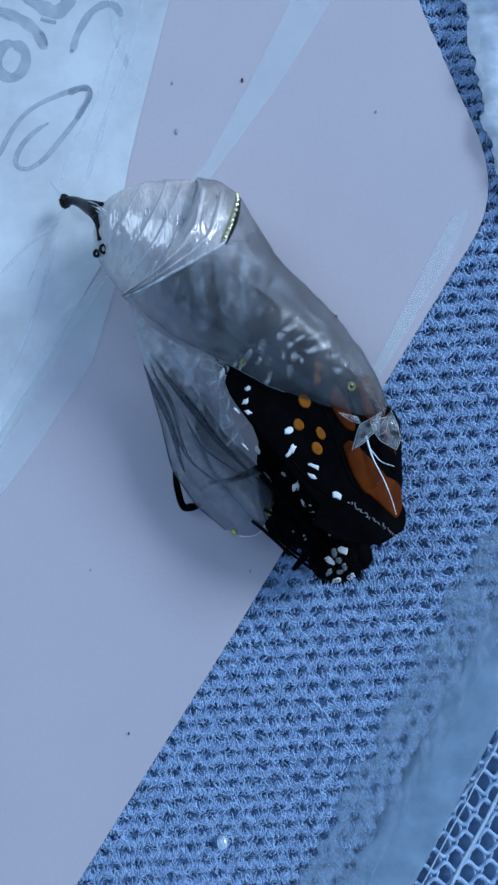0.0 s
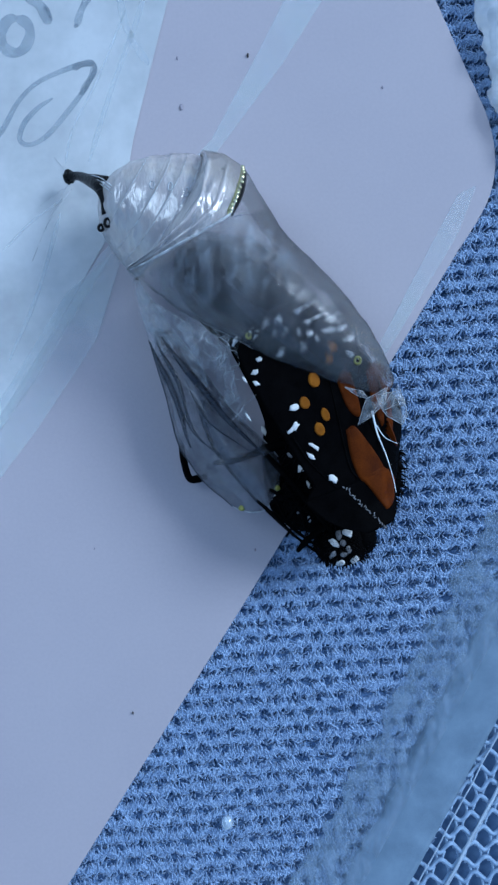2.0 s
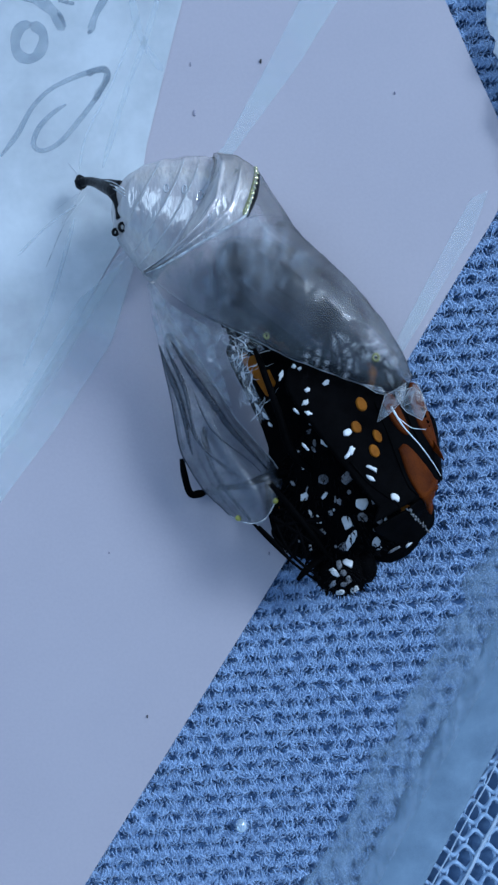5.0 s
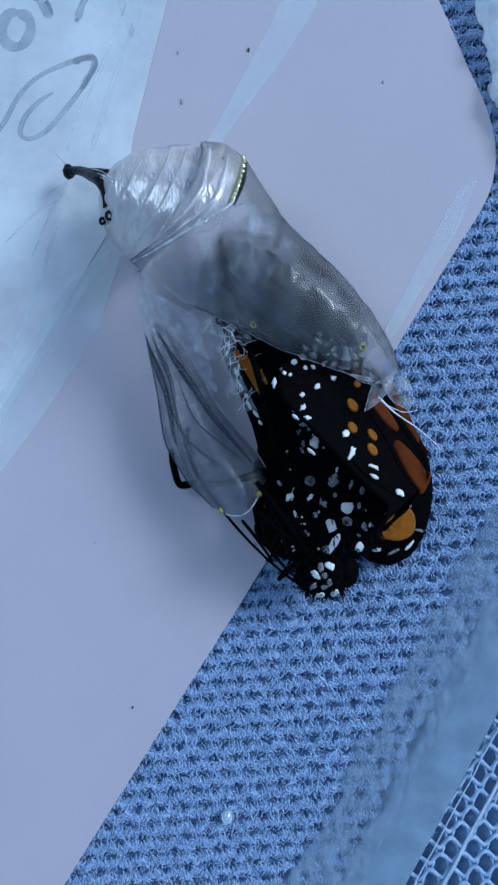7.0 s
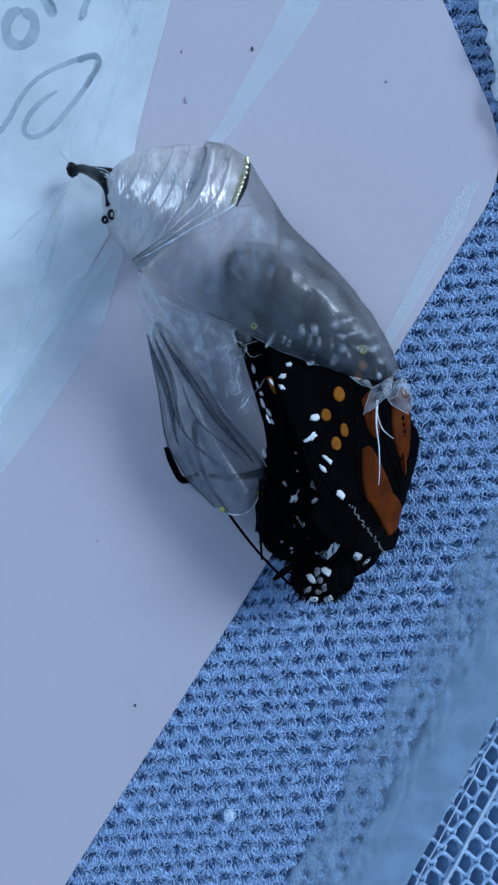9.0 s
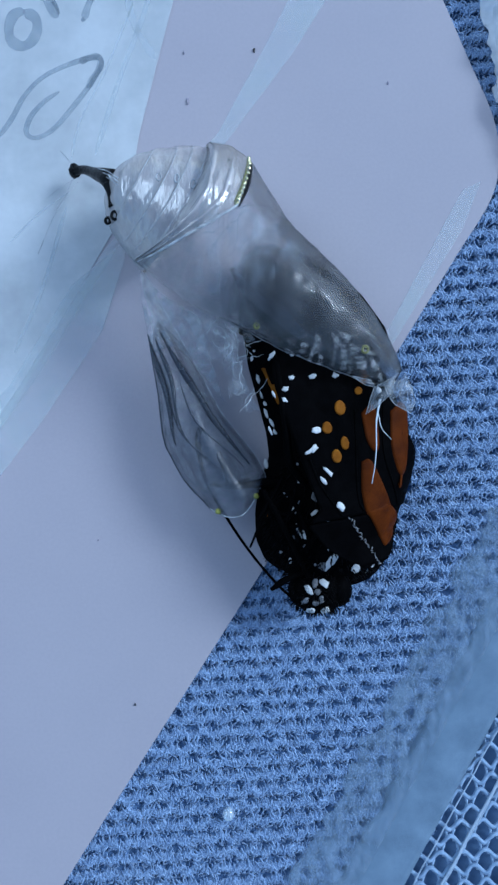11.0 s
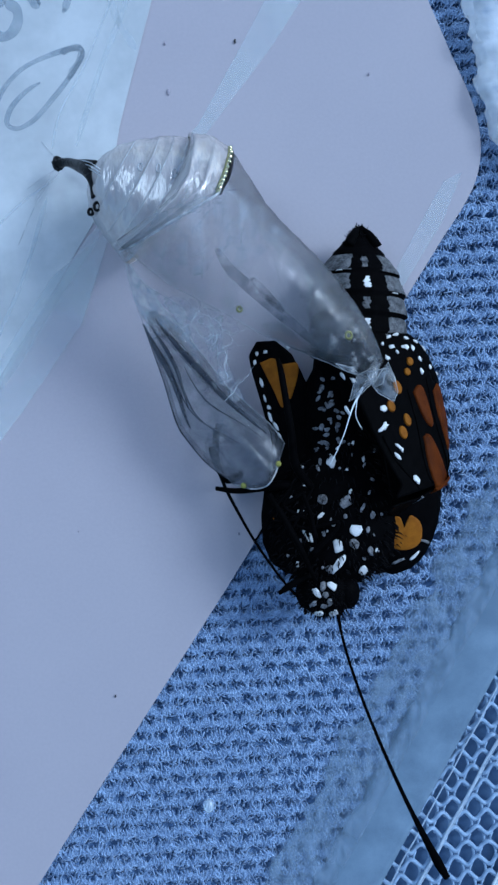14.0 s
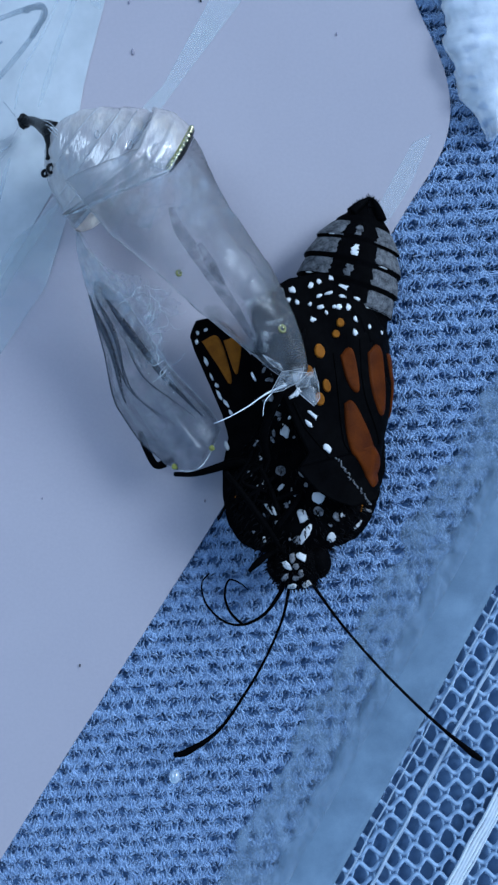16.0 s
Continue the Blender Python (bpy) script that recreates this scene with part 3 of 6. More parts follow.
def cone_at(s, a):
    """A place on the tail end; the rings bow forward over the upper side and step at each groove."""
    lo, hi = along(CONE_ROWS, s)
    c, w = (lo + hi) / 2, (hi - lo) / 2
    step = [s - g for g in GROOVES if s >= g]
    top = max(0.0, math.sin(a))
    w *= 1 + (0.075 * top * math.exp(-2.2 * step[-1]) - 0.012 if step else -0.012)
    hz = min(w, 5.2)
    q = 1 + 0.018 * noise.noise((s * 1.2, 2.4 * math.cos(a), 2.4 * math.sin(a))) + 0.010 * noise.noise((s * 2.6, 5 * math.cos(a), 5 * math.sin(a)))
    lean = 0.40 * max(0.0, math.sin(a)) * hz * min(1.0, max(0.0, s) / 2)
    return case_point(s + lean, c - w * q * math.cos(a), 6.1 + hz * q * math.sin(a))


def lobe_at(s, a, up=0.0):
    lo, hi = along(LOBE_ROWS, s)
    w = (hi - lo) / 1.866
    hz = min(5.6, 0.95 * w + 1.2)
    q = up + 0.10 * noise.noise((s * 0.9, a * 2.2, 2)) + 0.05 * noise.noise((s * 2.6, a * 5, 9))
    return case_point(s, lo + w - (w + q) * math.cos(a), 8.0 + (hz + q) * math.sin(a))


SHELL_AT = (9.03, -4.86, 5.0)      # where the shell joins the tail


def moved(vf, o):
    return [(x - o[0], y - o[1], z - o[2]) for x, y, z in vf[0]], vf[1]


def pupal_case():
    case = thing("pupal_case", "split translucent pupal case, glossy and empty at one end", "pupal case", KNOB)
    rings = [[cone_at(s, a) for a in np.linspace(0, 2 * math.pi, 56, endpoint=False)] for s in np.linspace(CONE_ROWS[0][0], CONE_ROWS[-1][0], 90)]
    part("tail_case", loft(rings, caps=False), CONE, case, "ringed glossy milky tail end", thick=0.05)
    last = LOBE_ROWS[-1][0]
    starts = [(a, along(COLLAR_ROWS, a)[0]) for a in np.linspace(radians(-32), radians(150), 48)]
    rings = [[lobe_at(s0 + (last - s0) * k, a) for a, s0 in starts] for k in np.linspace(0, 1, 74)]
    shell = part("shell", loft(rings, closed=False, caps=False), SHELL, case, "milky grey split shell", at=SHELL_AT, thick=0.10, outward=True)

    def on_shell(name, vf, material, label="", thick=0.0):
        part(name, moved(vf, SHELL_AT), material, shell, label, thick=thick)

    # the last milky ring of the tail, which runs out along the split
    rings = []
    for a in np.linspace(-0.25, 2.56, 60):
        s0, s1 = along(COLLAR_ROWS, a)
        foot = Vector(cone_at(4.75, 0.05 + (a + 0.25) / 2.81 * 2.9))
        ring = []
        for k in np.linspace(0, 1, 14):
            q = 0.5 - 0.5 * math.cos(math.pi * k)
            ring.append(tuple(foot.lerp(Vector(lobe_at(s0, a, -0.10)), 0.4 * k + 0.6 * q)))
        for k in np.linspace(0, 1, 22):
            q = s0 + (s1 - s0) * k
            step = (k * 2.0) % 1
            ring.append(lobe_at(q, a, -0.06 + 0.16 * min(1.0, max(0.0, a)) * math.exp(-4 * step) + 0.05 * noise.noise((q * 1.3, a * 4, 3))))
        rings.append(ring)
    part("collar", loft(rings, closed=False, caps=False), CONE, case, "milky ring beside the gold band", thick=0.05, outward=True)
    edge = [lobe_at(along(COLLAR_ROWS, a)[1], a, 0.12) for a in np.linspace(0.9, 2.56, 44)]
    part("collar_edge", tube(edge, [0.03, 0.10, 0.13, 0.10, 0.04], 6), WISP, case, "pale glossy rolled edge")
    for g in GROOVES[1:]:
        line = [cone_at(g + 0.02, a) for a in np.linspace(radians(10), radians(170), 40)]
        part("ring", tube([(x, y, z + 0.01) for x, y, z in line], [0.015, 0.035, 0.02], 6), WISP, case, "pale ring edge")
    for k, (s, a) in enumerate([(2.161, 1.384), (3.285, 1.331), (4.495, 1.331)]):
        ring = [cone_at(s + 0.16 * math.cos(t) + 0.1 * math.sin(t), a + 0.07 * math.sin(t)) for t in np.linspace(0, 2 * math.pi, 14)]
        part("spiracle", tube([(x, y, z + 0.05) for x, y, z in ring], 0.06, 6), WISP, case, "small oval breathing pore")
    rim = [lobe_at(s, radians(150)) for s in np.linspace(LOBE_ROWS[0][0], LOBE_ROWS[-1][0], 60)]
    on_shell("shell_rim", tube(rim, 0.035, 6), WISP, "pale split edge")
    # fold lines across the shell
    for line, r in (([(5.989, 2.529), (7.447, 1.997), (8.906, 1.686), (10.729, 1.198), (12.916, 0.577), (14.374, 0.621)], 0.055), ([(8.177, 0.488), (8.541, 0.754), (9.27, 1.109), (9.635, 1.287), (8.541, 1.642)], 0.05),
                    ([(6.354, 0.754), (7.812, 1.198), (7.812, 1.553), (7.447, 1.997)], 0.07), ([(9.27, 0.311), (11.093, 0.222), (12.916, 0.0), (14.739, 0.71)], 0.04), ([(15.468, 1.553), (16.562, 1.553), (17.291, 1.686), (18.02, 1.731)], 0.05),
                    ([(12.552, 1.731), (14.374, 1.597), (14.739, 1.287)], 0.04), ([(10.5, 1.25), (11.55, 0.95), (12.54, 0.68), (13.91, 0.36), (16.0, 0.15)], 0.09), ([(15.1, 0.62), (15.6, 0.95), (16.3, 1.15)], 0.11), ([(10.364, 2.219), (11.458, 1.952), (11.822, 1.553)], 0.04)):
        pts = [Vector(lobe_at(p.x, p.y)) + Vector((0, 0, 0.03)) for p in smoothed([(*q, 0) for q in line], 24)]
        on_shell("fold", tube(pts, [r * 0.2, r * 0.6, r * 0.2], 6), CRUMPLE)
    # crumpled inner skin clinging to the shell
    for k, (s0, a0, ds, da) in enumerate(((9.6, 1.75, 2.6, 0.30), (11.6, 1.45, 2.4, 0.34), (13.2, 1.15, 2.2, 0.30), (14.0, 1.62, 2.6, 0.26), (11.2, 2.05, 2.4, 0.24), (15.6, 1.1, 1.8, 0.22), (8.2, 2.15, 2.0, 0.24))):
        rings = []
        for i in range(15):
            u = i / 7 - 1
            ring = []
            for j in range(15):
                v = j / 7 - 1
                e = 1 + 0.45 * noise.noise((u * 2 + k * 3, v * 2, 8))
                ring.append(lobe_at(s0 + ds * 0.5 * u * e, a0 + da * v * e, 0.07 + 0.16 * abs(noise.noise((u * 3.2 + k, v * 3.2, 4))) + 0.08 * noise.noise((u * 8, v * 8 + k, 2))))
            rings.append(ring)
        on_shell("crumpled_skin", loft(rings, closed=False, caps=False), CRUMPLE, "crumpled clear inner skin")
        for n in range(3):
            line = [rings[int(7 + 6 * math.sin(q * 2.2 + n * 2 + k))][int(14 * q)] for q in np.linspace(0, 1, 12)]
            on_shell("fold", tube(smoothed([(x, y, z + 0.03) for x, y, z in line], 30), [0.01, 0.035, 0.05, 0.03, 0.01], 5), CRUMPLE)
    # dark strokes on the inside of the shell
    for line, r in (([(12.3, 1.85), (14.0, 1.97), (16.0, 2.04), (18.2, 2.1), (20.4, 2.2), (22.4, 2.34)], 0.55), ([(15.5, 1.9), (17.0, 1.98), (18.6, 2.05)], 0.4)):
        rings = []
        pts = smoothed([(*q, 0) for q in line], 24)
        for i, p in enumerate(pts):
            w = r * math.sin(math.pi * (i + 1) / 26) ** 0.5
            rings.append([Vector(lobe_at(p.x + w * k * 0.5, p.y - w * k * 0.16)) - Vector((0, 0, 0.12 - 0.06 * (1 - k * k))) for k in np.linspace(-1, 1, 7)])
        on_shell("imprint", loft(rings, closed=False, caps=False), DARK_STROKE, "dark stroke inside the shell", 0.03)
    # stalk, its foot and the small dark pegs
    foot = [((-0.1, 0.13, -0.4)), ((1.09, -0.14, 0.6)), ((2.33, -1.08, 2.4)), ((3.39, -2.17, 4.2)), ((3.84, -3.0, 4.9))]
    stalk = part("stalk", tube(smoothed(foot, 26), [0.40, 0.36, 0.42, 0.50, 0.44, 0.32], 12), STALK, case, "rough black stalk")
    part("stalk_tip", blob((0.05, 0.13, -0.4), (0.52, 0.56, 0.6), 5, 0.35, 8, 12), STALK, stalk)
    for q in (((2.06, -0.77, 2.0), (3.27, -1.27, 3.6), (4.22, -1.76, 4.6)), ((3.73, -2.79, 4.8), (4.03, -3.7, 5.2), (4.18, -4.7, 5.3))):
        part("stalk_arm", tube(smoothed(q, 12), [0.34, 0.24, 0.22, 0.26], 8), STALK, stalk)
    for c, r in (((4.42, -5.38, 5.4), 0.24), ((3.7, -5.49, 4.4), 0.18)):
        ring = [(c[0] + r * math.cos(a), c[1] + 1.3 * r * math.sin(a), c[2]) for a in np.linspace(0, 2 * math.pi, 14)]
        part("peg", tube(ring, 0.13, 6), STALK, case, "small black peg")
    for k in range(3):
        p = [((2.73, -1.26, 3.0)), ((3.78, -2.02, 4.6)), ((4.8, -3.0, 5.8))]
        p = [(x, y + 0.25 * (k - 1), z + 0.3) for x, y, z in p]
        part("silk", tube(smoothed(p, 8), 0.05, 5), WISP, case)
    # gold band with its black line
    band = [(8.906, 0.266), (9.999, 0.843), (10.364, 1.198)]
    band = [(p.x, p.y) for p in smoothed([(*q, 0) for q in band], 12)]
    for k, (s, a) in enumerate(band):
        p = lobe_at(s, a)
        part("gold_bead", blob((p[0], p[1], p[2] + 0.05), (0.19, 0.19, 0.16), k, 0.4, 6, 8), GOLD, case, "metallic gold bead")
    for off, r, m, n in ((0.22, 0.18, STALK, "black_line"), (-0.2, 0.07, GOLD_DOT, "gold_line")):
        line = [lobe_at(s + off, a) for s, a in band]
        part(n, tube([(x, y, z + 0.03) for x, y, z in line], [r * 0.5, r, r * 0.6], 6), m, case)
    for (s, a), r in (((23.489, 1.686), 0.22), ((15.7, 2.42), 0.16)):
        p = lobe_at(s, a)
        ring = [(p[0] + r * math.cos(t), p[1] + 1.2 * r * math.sin(t), p[2] + 0.03) for t in np.linspace(0, 2 * math.pi, 16)]
        on_shell("gold_dot", tube(ring, 0.09, 6), GOLD_DOT, "tiny greenish gold ring")
        on_shell("dot_glint", blob((p[0] + 0.03, p[1] + 0.12, p[2] + 0.10), (0.06, 0.07, 0.04), 2, 0.2, 5, 8), GOLD)
    return case, shell


CASE, SHELL_PART = pupal_case()

FLAP_AT = (5.95, -8.88, 2.0)
FLAP_ROWS = [(0.1, -0.27, 0.23), (1.2, -0.58, 0.34), (2.29, -0.89, 0.45), (3.39, -1.06, 0.58), (4.48, -1.22, 0.79), (5.58, -1.38, 0.99), (6.67, -1.56, 1.2), (7.77, -1.75, 1.4), (8.86, -1.94, 1.57), (9.96, -2.14, 1.73), (11.05, -2.39, 1.9), (12.15, -2.63, 2.07), (13.24, -2.87, 2.24), (14.34, -3.0, 2.61), (15.44, -2.86, 2.98), (16.53, -2.72, 3.35), (17.63, -2.51, 3.71), (18.72, -2.14, 3.89), (19.82, -1.65, 3.97), (20.91, -1.29, 2.96)]      # along the flap, outer edge, inner edge
FLAP_AXIS, FLAP_SIDE = ((0.443, -0.8965), (0.8965, 0.443))


def flap_at(s, k):
    lo, hi = along(FLAP_ROWS, s)
    p = lo + (hi - lo) * k
    bulge = math.sin(math.pi * k) ** 0.7
    tail = max(0.0, s / FLAP_ROWS[-1][0]) ** 5
    s += tail * (1.3 * math.sin(math.pi * k) - 0.6)
    z = 4.4 + (0.4 + 0.27 * (hi - lo)) * bulge + 0.16 * math.sin(k * 19 + s * 0.15) * bulge + 0.25 * noise.noise((s * 0.35, k * 3, 6))
    return (FLAP_AT[0] + FLAP_AXIS[0] * s + FLAP_SIDE[0] * p, FLAP_AT[1] + FLAP_AXIS[1] * s + FLAP_SIDE[1] * p, z - KNOB[2])


def flap():
    last = FLAP_ROWS[-1][0]
    rings = [[flap_at(s0 + (last - s0) * q, k) for k, s0 in ((k, 4.6 + 2.6 * (2 * k - 1) ** 2) for k in np.linspace(0, 1, 40))] for q in np.linspace(0, 1, 50)]
    ob = part("flap", loft(rings, closed=False, caps=False), FLAP, CASE, "pleated grey limb sheath, swung open", at=FLAP_AT, thick=0.06, outward=True)

    def local(pts):
        return [(x - FLAP_AT[0], y - FLAP_AT[1], z - FLAP_AT[2] + 0.05) for x, y, z in pts]

    rings = [local([flap_at(s, k) for k in np.linspace(0, 1, 24)]) for s in np.linspace(FLAP_ROWS[0][0], 6.8, 24)]
    part("neck", loft(rings, closed=False, caps=False), TORN, ob, "clear creased neck", thick=0.04)
    for s0, s1, k0, k1, r in ((5.2, 14.5, 0.08, 0.20, 0.30), (5.4, 18.0, 0.55, 0.93, 0.32), (5.6, 13.0, 0.30, 0.34, 0.2), (8.0, 17.0, 0.30, 0.45, 0.09), (8.5, 17.5, 0.18, 0.5, 0.07), (9.5, 18, 0.55, 0.74, 0.07)):
        line = [flap_at(s0 + (s1 - s0) * q, k0 + (k1 - k0) * q + 0.06 * math.sin(q * 5 + s0)) for q in np.linspace(0, 1, 24)]
        part("crease", tube(local(line), [r * 0.2, r, r * 0.8, r * 0.2], 6), RIB, ob, "dark crease")
    for kk, m, r in ((0.0, RIB, 0.08), (1.0, WISP, 0.05)):
        line = [flap_at(s, kk) for s in np.linspace(5.0 if kk == 0 else FLAP_ROWS[0][0], last, 40)]
        part("rim", tube(local(line), [r * 0.5, r, r * 0.7], 5), m, ob)
    line = [flap_at(last, k) for k in np.linspace(0, 1, 20)]
    part("rim", tube(local(line), 0.06, 5), WISP, ob, "pale rim")
    for k in (0.16, 0.88):
        p = local([flap_at(last - 0.25, k)])[0]
        part("gold_dot", blob((p[0], p[1], p[2] + 0.1), (0.27, 0.24, 0.14), 4, 0.2, 6, 10), YELLOW, ob, "small yellow dot")
    return ob


FLAP_PART = flap()


def film_between():
    """Clear torn skin stretched between tail and flap."""
    a = [(6.41, -9.38, 3.5), (7.63, -10.96, 3.5), (9.35, -12.09, 3.5), (10.71, -13.0, 3.5)]
    b = [(6.05, -10.04, 2.0), (7.44, -13.74, 2.0), (10.12, -16.53, 2.0), (12.67, -19.77, 2.0)]
    A, B = smoothed(a, 16), smoothed(b, 16)
    rings = [[tuple(p.lerp(q, k) + Vector((0, 0, 0.25 * noise.noise((i * 0.5, k * 3, 1))))) for k in np.linspace(0, 1, 8)] for i, (p, q) in enumerate(zip(A, B))]
    part("torn_skin", loft(rings, closed=False, caps=False), TORN, CASE, "clear torn skin", thick=0.03)


film_between()


def wisps():
    """Crumpled shreds of skin and silk along the split."""
    rnd = random.Random(12)

    def sheet(k, c, w, h, turn, amp):
        rings = []
        for i in range(13):
            u = i / 12 - 0.5
            ring = []
            for j in range(13):
                v = j / 12 - 0.5
                q = amp * noise.noise((u * 5 + k * 7, v * 5, 3)) + 0.4 * amp * noise.noise((u * 12 + k, v * 12, 6))
                e = 1 + 0.5 * noise.noise((k * 3 + u * 5, v * 5, 8))
                x, y = u * w * e, v * h * e
                ring.append((c[0] + x * math.cos(turn) - y * math.sin(turn), c[1] + x * math.sin(turn) + y * math.cos(turn), c[2] + q))
            rings.append(ring)
        part("torn_film", loft(rings, closed=False, caps=False), TORN, CASE, "crumpled clear film")

    for k, (c, w, h, turn) in enumerate([((11.51, -14.08, 5.2), 2.2, 2.64, 0.3), ((12.95, -14.95, 5.0), 1.94, 3.52, -0.3), ((13.55, -17.35, 4.6), 1.32, 3.96, 0.2), ((14.35, -19.35, 4.4), 1.14, 2.64, 0.4), ((10.66, -13.34, 5.6), 2.64, 1.14, -0.5), ((14.14, -14.48, 4.8), 2.2, 1.06, -0.3)]):
        sheet(k + 20, c, w, h, turn, 0.35)
    for x, y, n, spread in [(11.4, -13.77, 5, 0.9), (12.69, -14.72, 8, 1.1), (13.2, -15.6, 6, 0.8), (13.47, -16.24, 5, 0.8), (14.13, -18.68, 4, 0.7)]:
        for i in range(n):
            p = [Vector((x + 0.9 + spread * rnd.gauss(0, 0.4), y + spread * rnd.gauss(0, 0.6), 5.2 + 0.6 * rnd.random()))]
            d = Vector((rnd.gauss(0, 0.5), -0.6 + rnd.gauss(0, 0.6), 0.0))
            for _ in range(7):
                d = Vector((d.y * rnd.uniform(-0.9, 0.9) + d.x, d.y + d.x * rnd.uniform(-0.9, 0.9), rnd.gauss(0, 0.2))).normalized()
                p.append(p[-1] + d * (0.18 + 0.25 * rnd.random()))
            part("silk_shred", tube(smoothed(p, 26), [0.012, 0.02 + 0.03 * rnd.random(), 0.012], 5), WISP, CASE)
    # crumpled film at the shell's tip
    for k, (outline, bow) in enumerate((([(25.17, -19.83, 7.7), (25.8, -18.77, 7.7), (26.35, -18.02, 7.7), (26.82, -19.07, 7.7), (27.07, -20.21, 7.7), (26.73, -20.97, 7.7), (25.59, -20.33, 7.7)], 0.5), ([(24.03, -19.03, 7.7), (24.79, -18.65, 7.7), (25.59, -18.14, 7.7), (25.42, -19.41, 7.7), (24.79, -19.95, 7.7), (24.29, -20.46, 7.7), (23.4, -21.01, 7.7), (23.78, -19.7, 7.7)], 0.7),
                                     ([(22.43, -18.18, 7.7), (23.78, -18.48, 7.7), (24.2, -19.07, 7.7), (23.36, -18.82, 7.7), (22.94, -18.56, 7.7)], 0.2), ([(24.75, -18.77, 7.7), (26.23, -18.48, 7.7), (25.97, -19.62, 7.7), (25.3, -19.91, 7.7), (24.96, -19.41, 7.7)], -0.6))):
        n = len(outline)
        m = sum((Vector(p) for p in outline), Vector()) / n
        rings = []
        for q in (1.0, 0.75, 0.5, 0.25, 0.04):
            rings.append([m + (Vector(p) - m) * q + Vector((0, 0, bow * (1 - q * q) + 0.12 * noise.noise((i * 1.7, q * 3, k)))) for i, p in enumerate(outline)])
        v, f = loft(rings)
        part("torn_film", moved((v, f[:-2] + f[-1:]), SHELL_AT), TORN, SHELL_PART, "clear torn film shard", thick=0.03)
        part("film_edge", moved(tube(list(rings[0]) + [rings[0][0]], 0.025, 5), SHELL_AT), WISP, SHELL_PART)


wisps()
THREAD_AT = (15.44, -15.05, 2.6)      # in the shell's space


def loose_thread():
    pts = moved(([(24.47, -19.91, 7.6), (24.98, -21.52, 7.6), (25.82, -23.2, 7.6), (26.41, -24.68, 7.6), (26.75, -25.82, 7.6)], ()), SHELL_AT)[0]
    ob = part("silk_thread", tube(smoothed(pts, 26), [0.10, 0.05, 0.035, 0.025], 6), THREAD, SHELL_PART, "loose white silk thread", at=THREAD_AT)
    q = [(0.34, -0.97, 0.0), (1.01, -1.82, 0.0), (1.56, -2.11, 0.0), (2.11, -2.28, 0.0)]
    part("strand", tube(smoothed(q, 12), [0.035, 0.02], 5), THREAD, ob)
    return ob


THREAD_PART = loose_thread()


def silk_pad():
    """Fine silk spun on the film round the stalk's foot."""
    rnd = random.Random(3)
    pad = thing("silk_pad", "thin white silk threads spun on the film", "silk", (KNOB[0], KNOB[1], CARD_TOP))
    for i in range(4):
        a = rnd.choice((1.35, 1.7, 1.2, 4.2, 3.7, 2.6, 5.0, 3.9)) + rnd.gauss(0, 0.2)
        r = 2 + 6 * rnd.random()
        p = [(0.3 * rnd.gauss(0, 1), 0.3 * rnd.gauss(0, 1), 0.5 * rnd.random() + 0.15), (0.5 * r * math.cos(a), 0.5 * r * math.sin(a), 0.16), (r * math.cos(a + 0.1), r * math.sin(a + 0.1), 0.12)]
        part("silk_line", tube(smoothed(p, 10), 0.012 + 0.015 * rnd.random(), 4), WISP, pad)


silk_pad()

# ---- butterfly ----
ORIGIN = (7.59, -9.98, 3.8)
BUTTERFLY = thing("butterfly", "black and orange butterfly with crumpled wet wings leaving its case", "butterfly", ORIGIN)
THORAX_ROWS = [(-5.73, -0.46, 1.86, 1.2), (-4.8, -0.19, 3.71, 1.8), (-3.45, 0.04, 4.83, 2.2), (-1.82, 0.17, 5.2, 2.4), (-0.2, 0.2, 5.2, 2.5), (1.89, 0.33, 4.83, 2.4), (4.22, 0.78, 3.8, 2.1), (6.08, 1.42, 2.55, 1.7), (7.24, 1.78, 1.86, 1.3)]  # place along, middle across, half width, half depth


def thorax_at(x, y):
    cx, w, h = along(THORAX_ROWS, y)
    k = max(-0.98, min(0.98, (x - cx) / w))
    return (x, y, h * math.sqrt(1 - k * k))


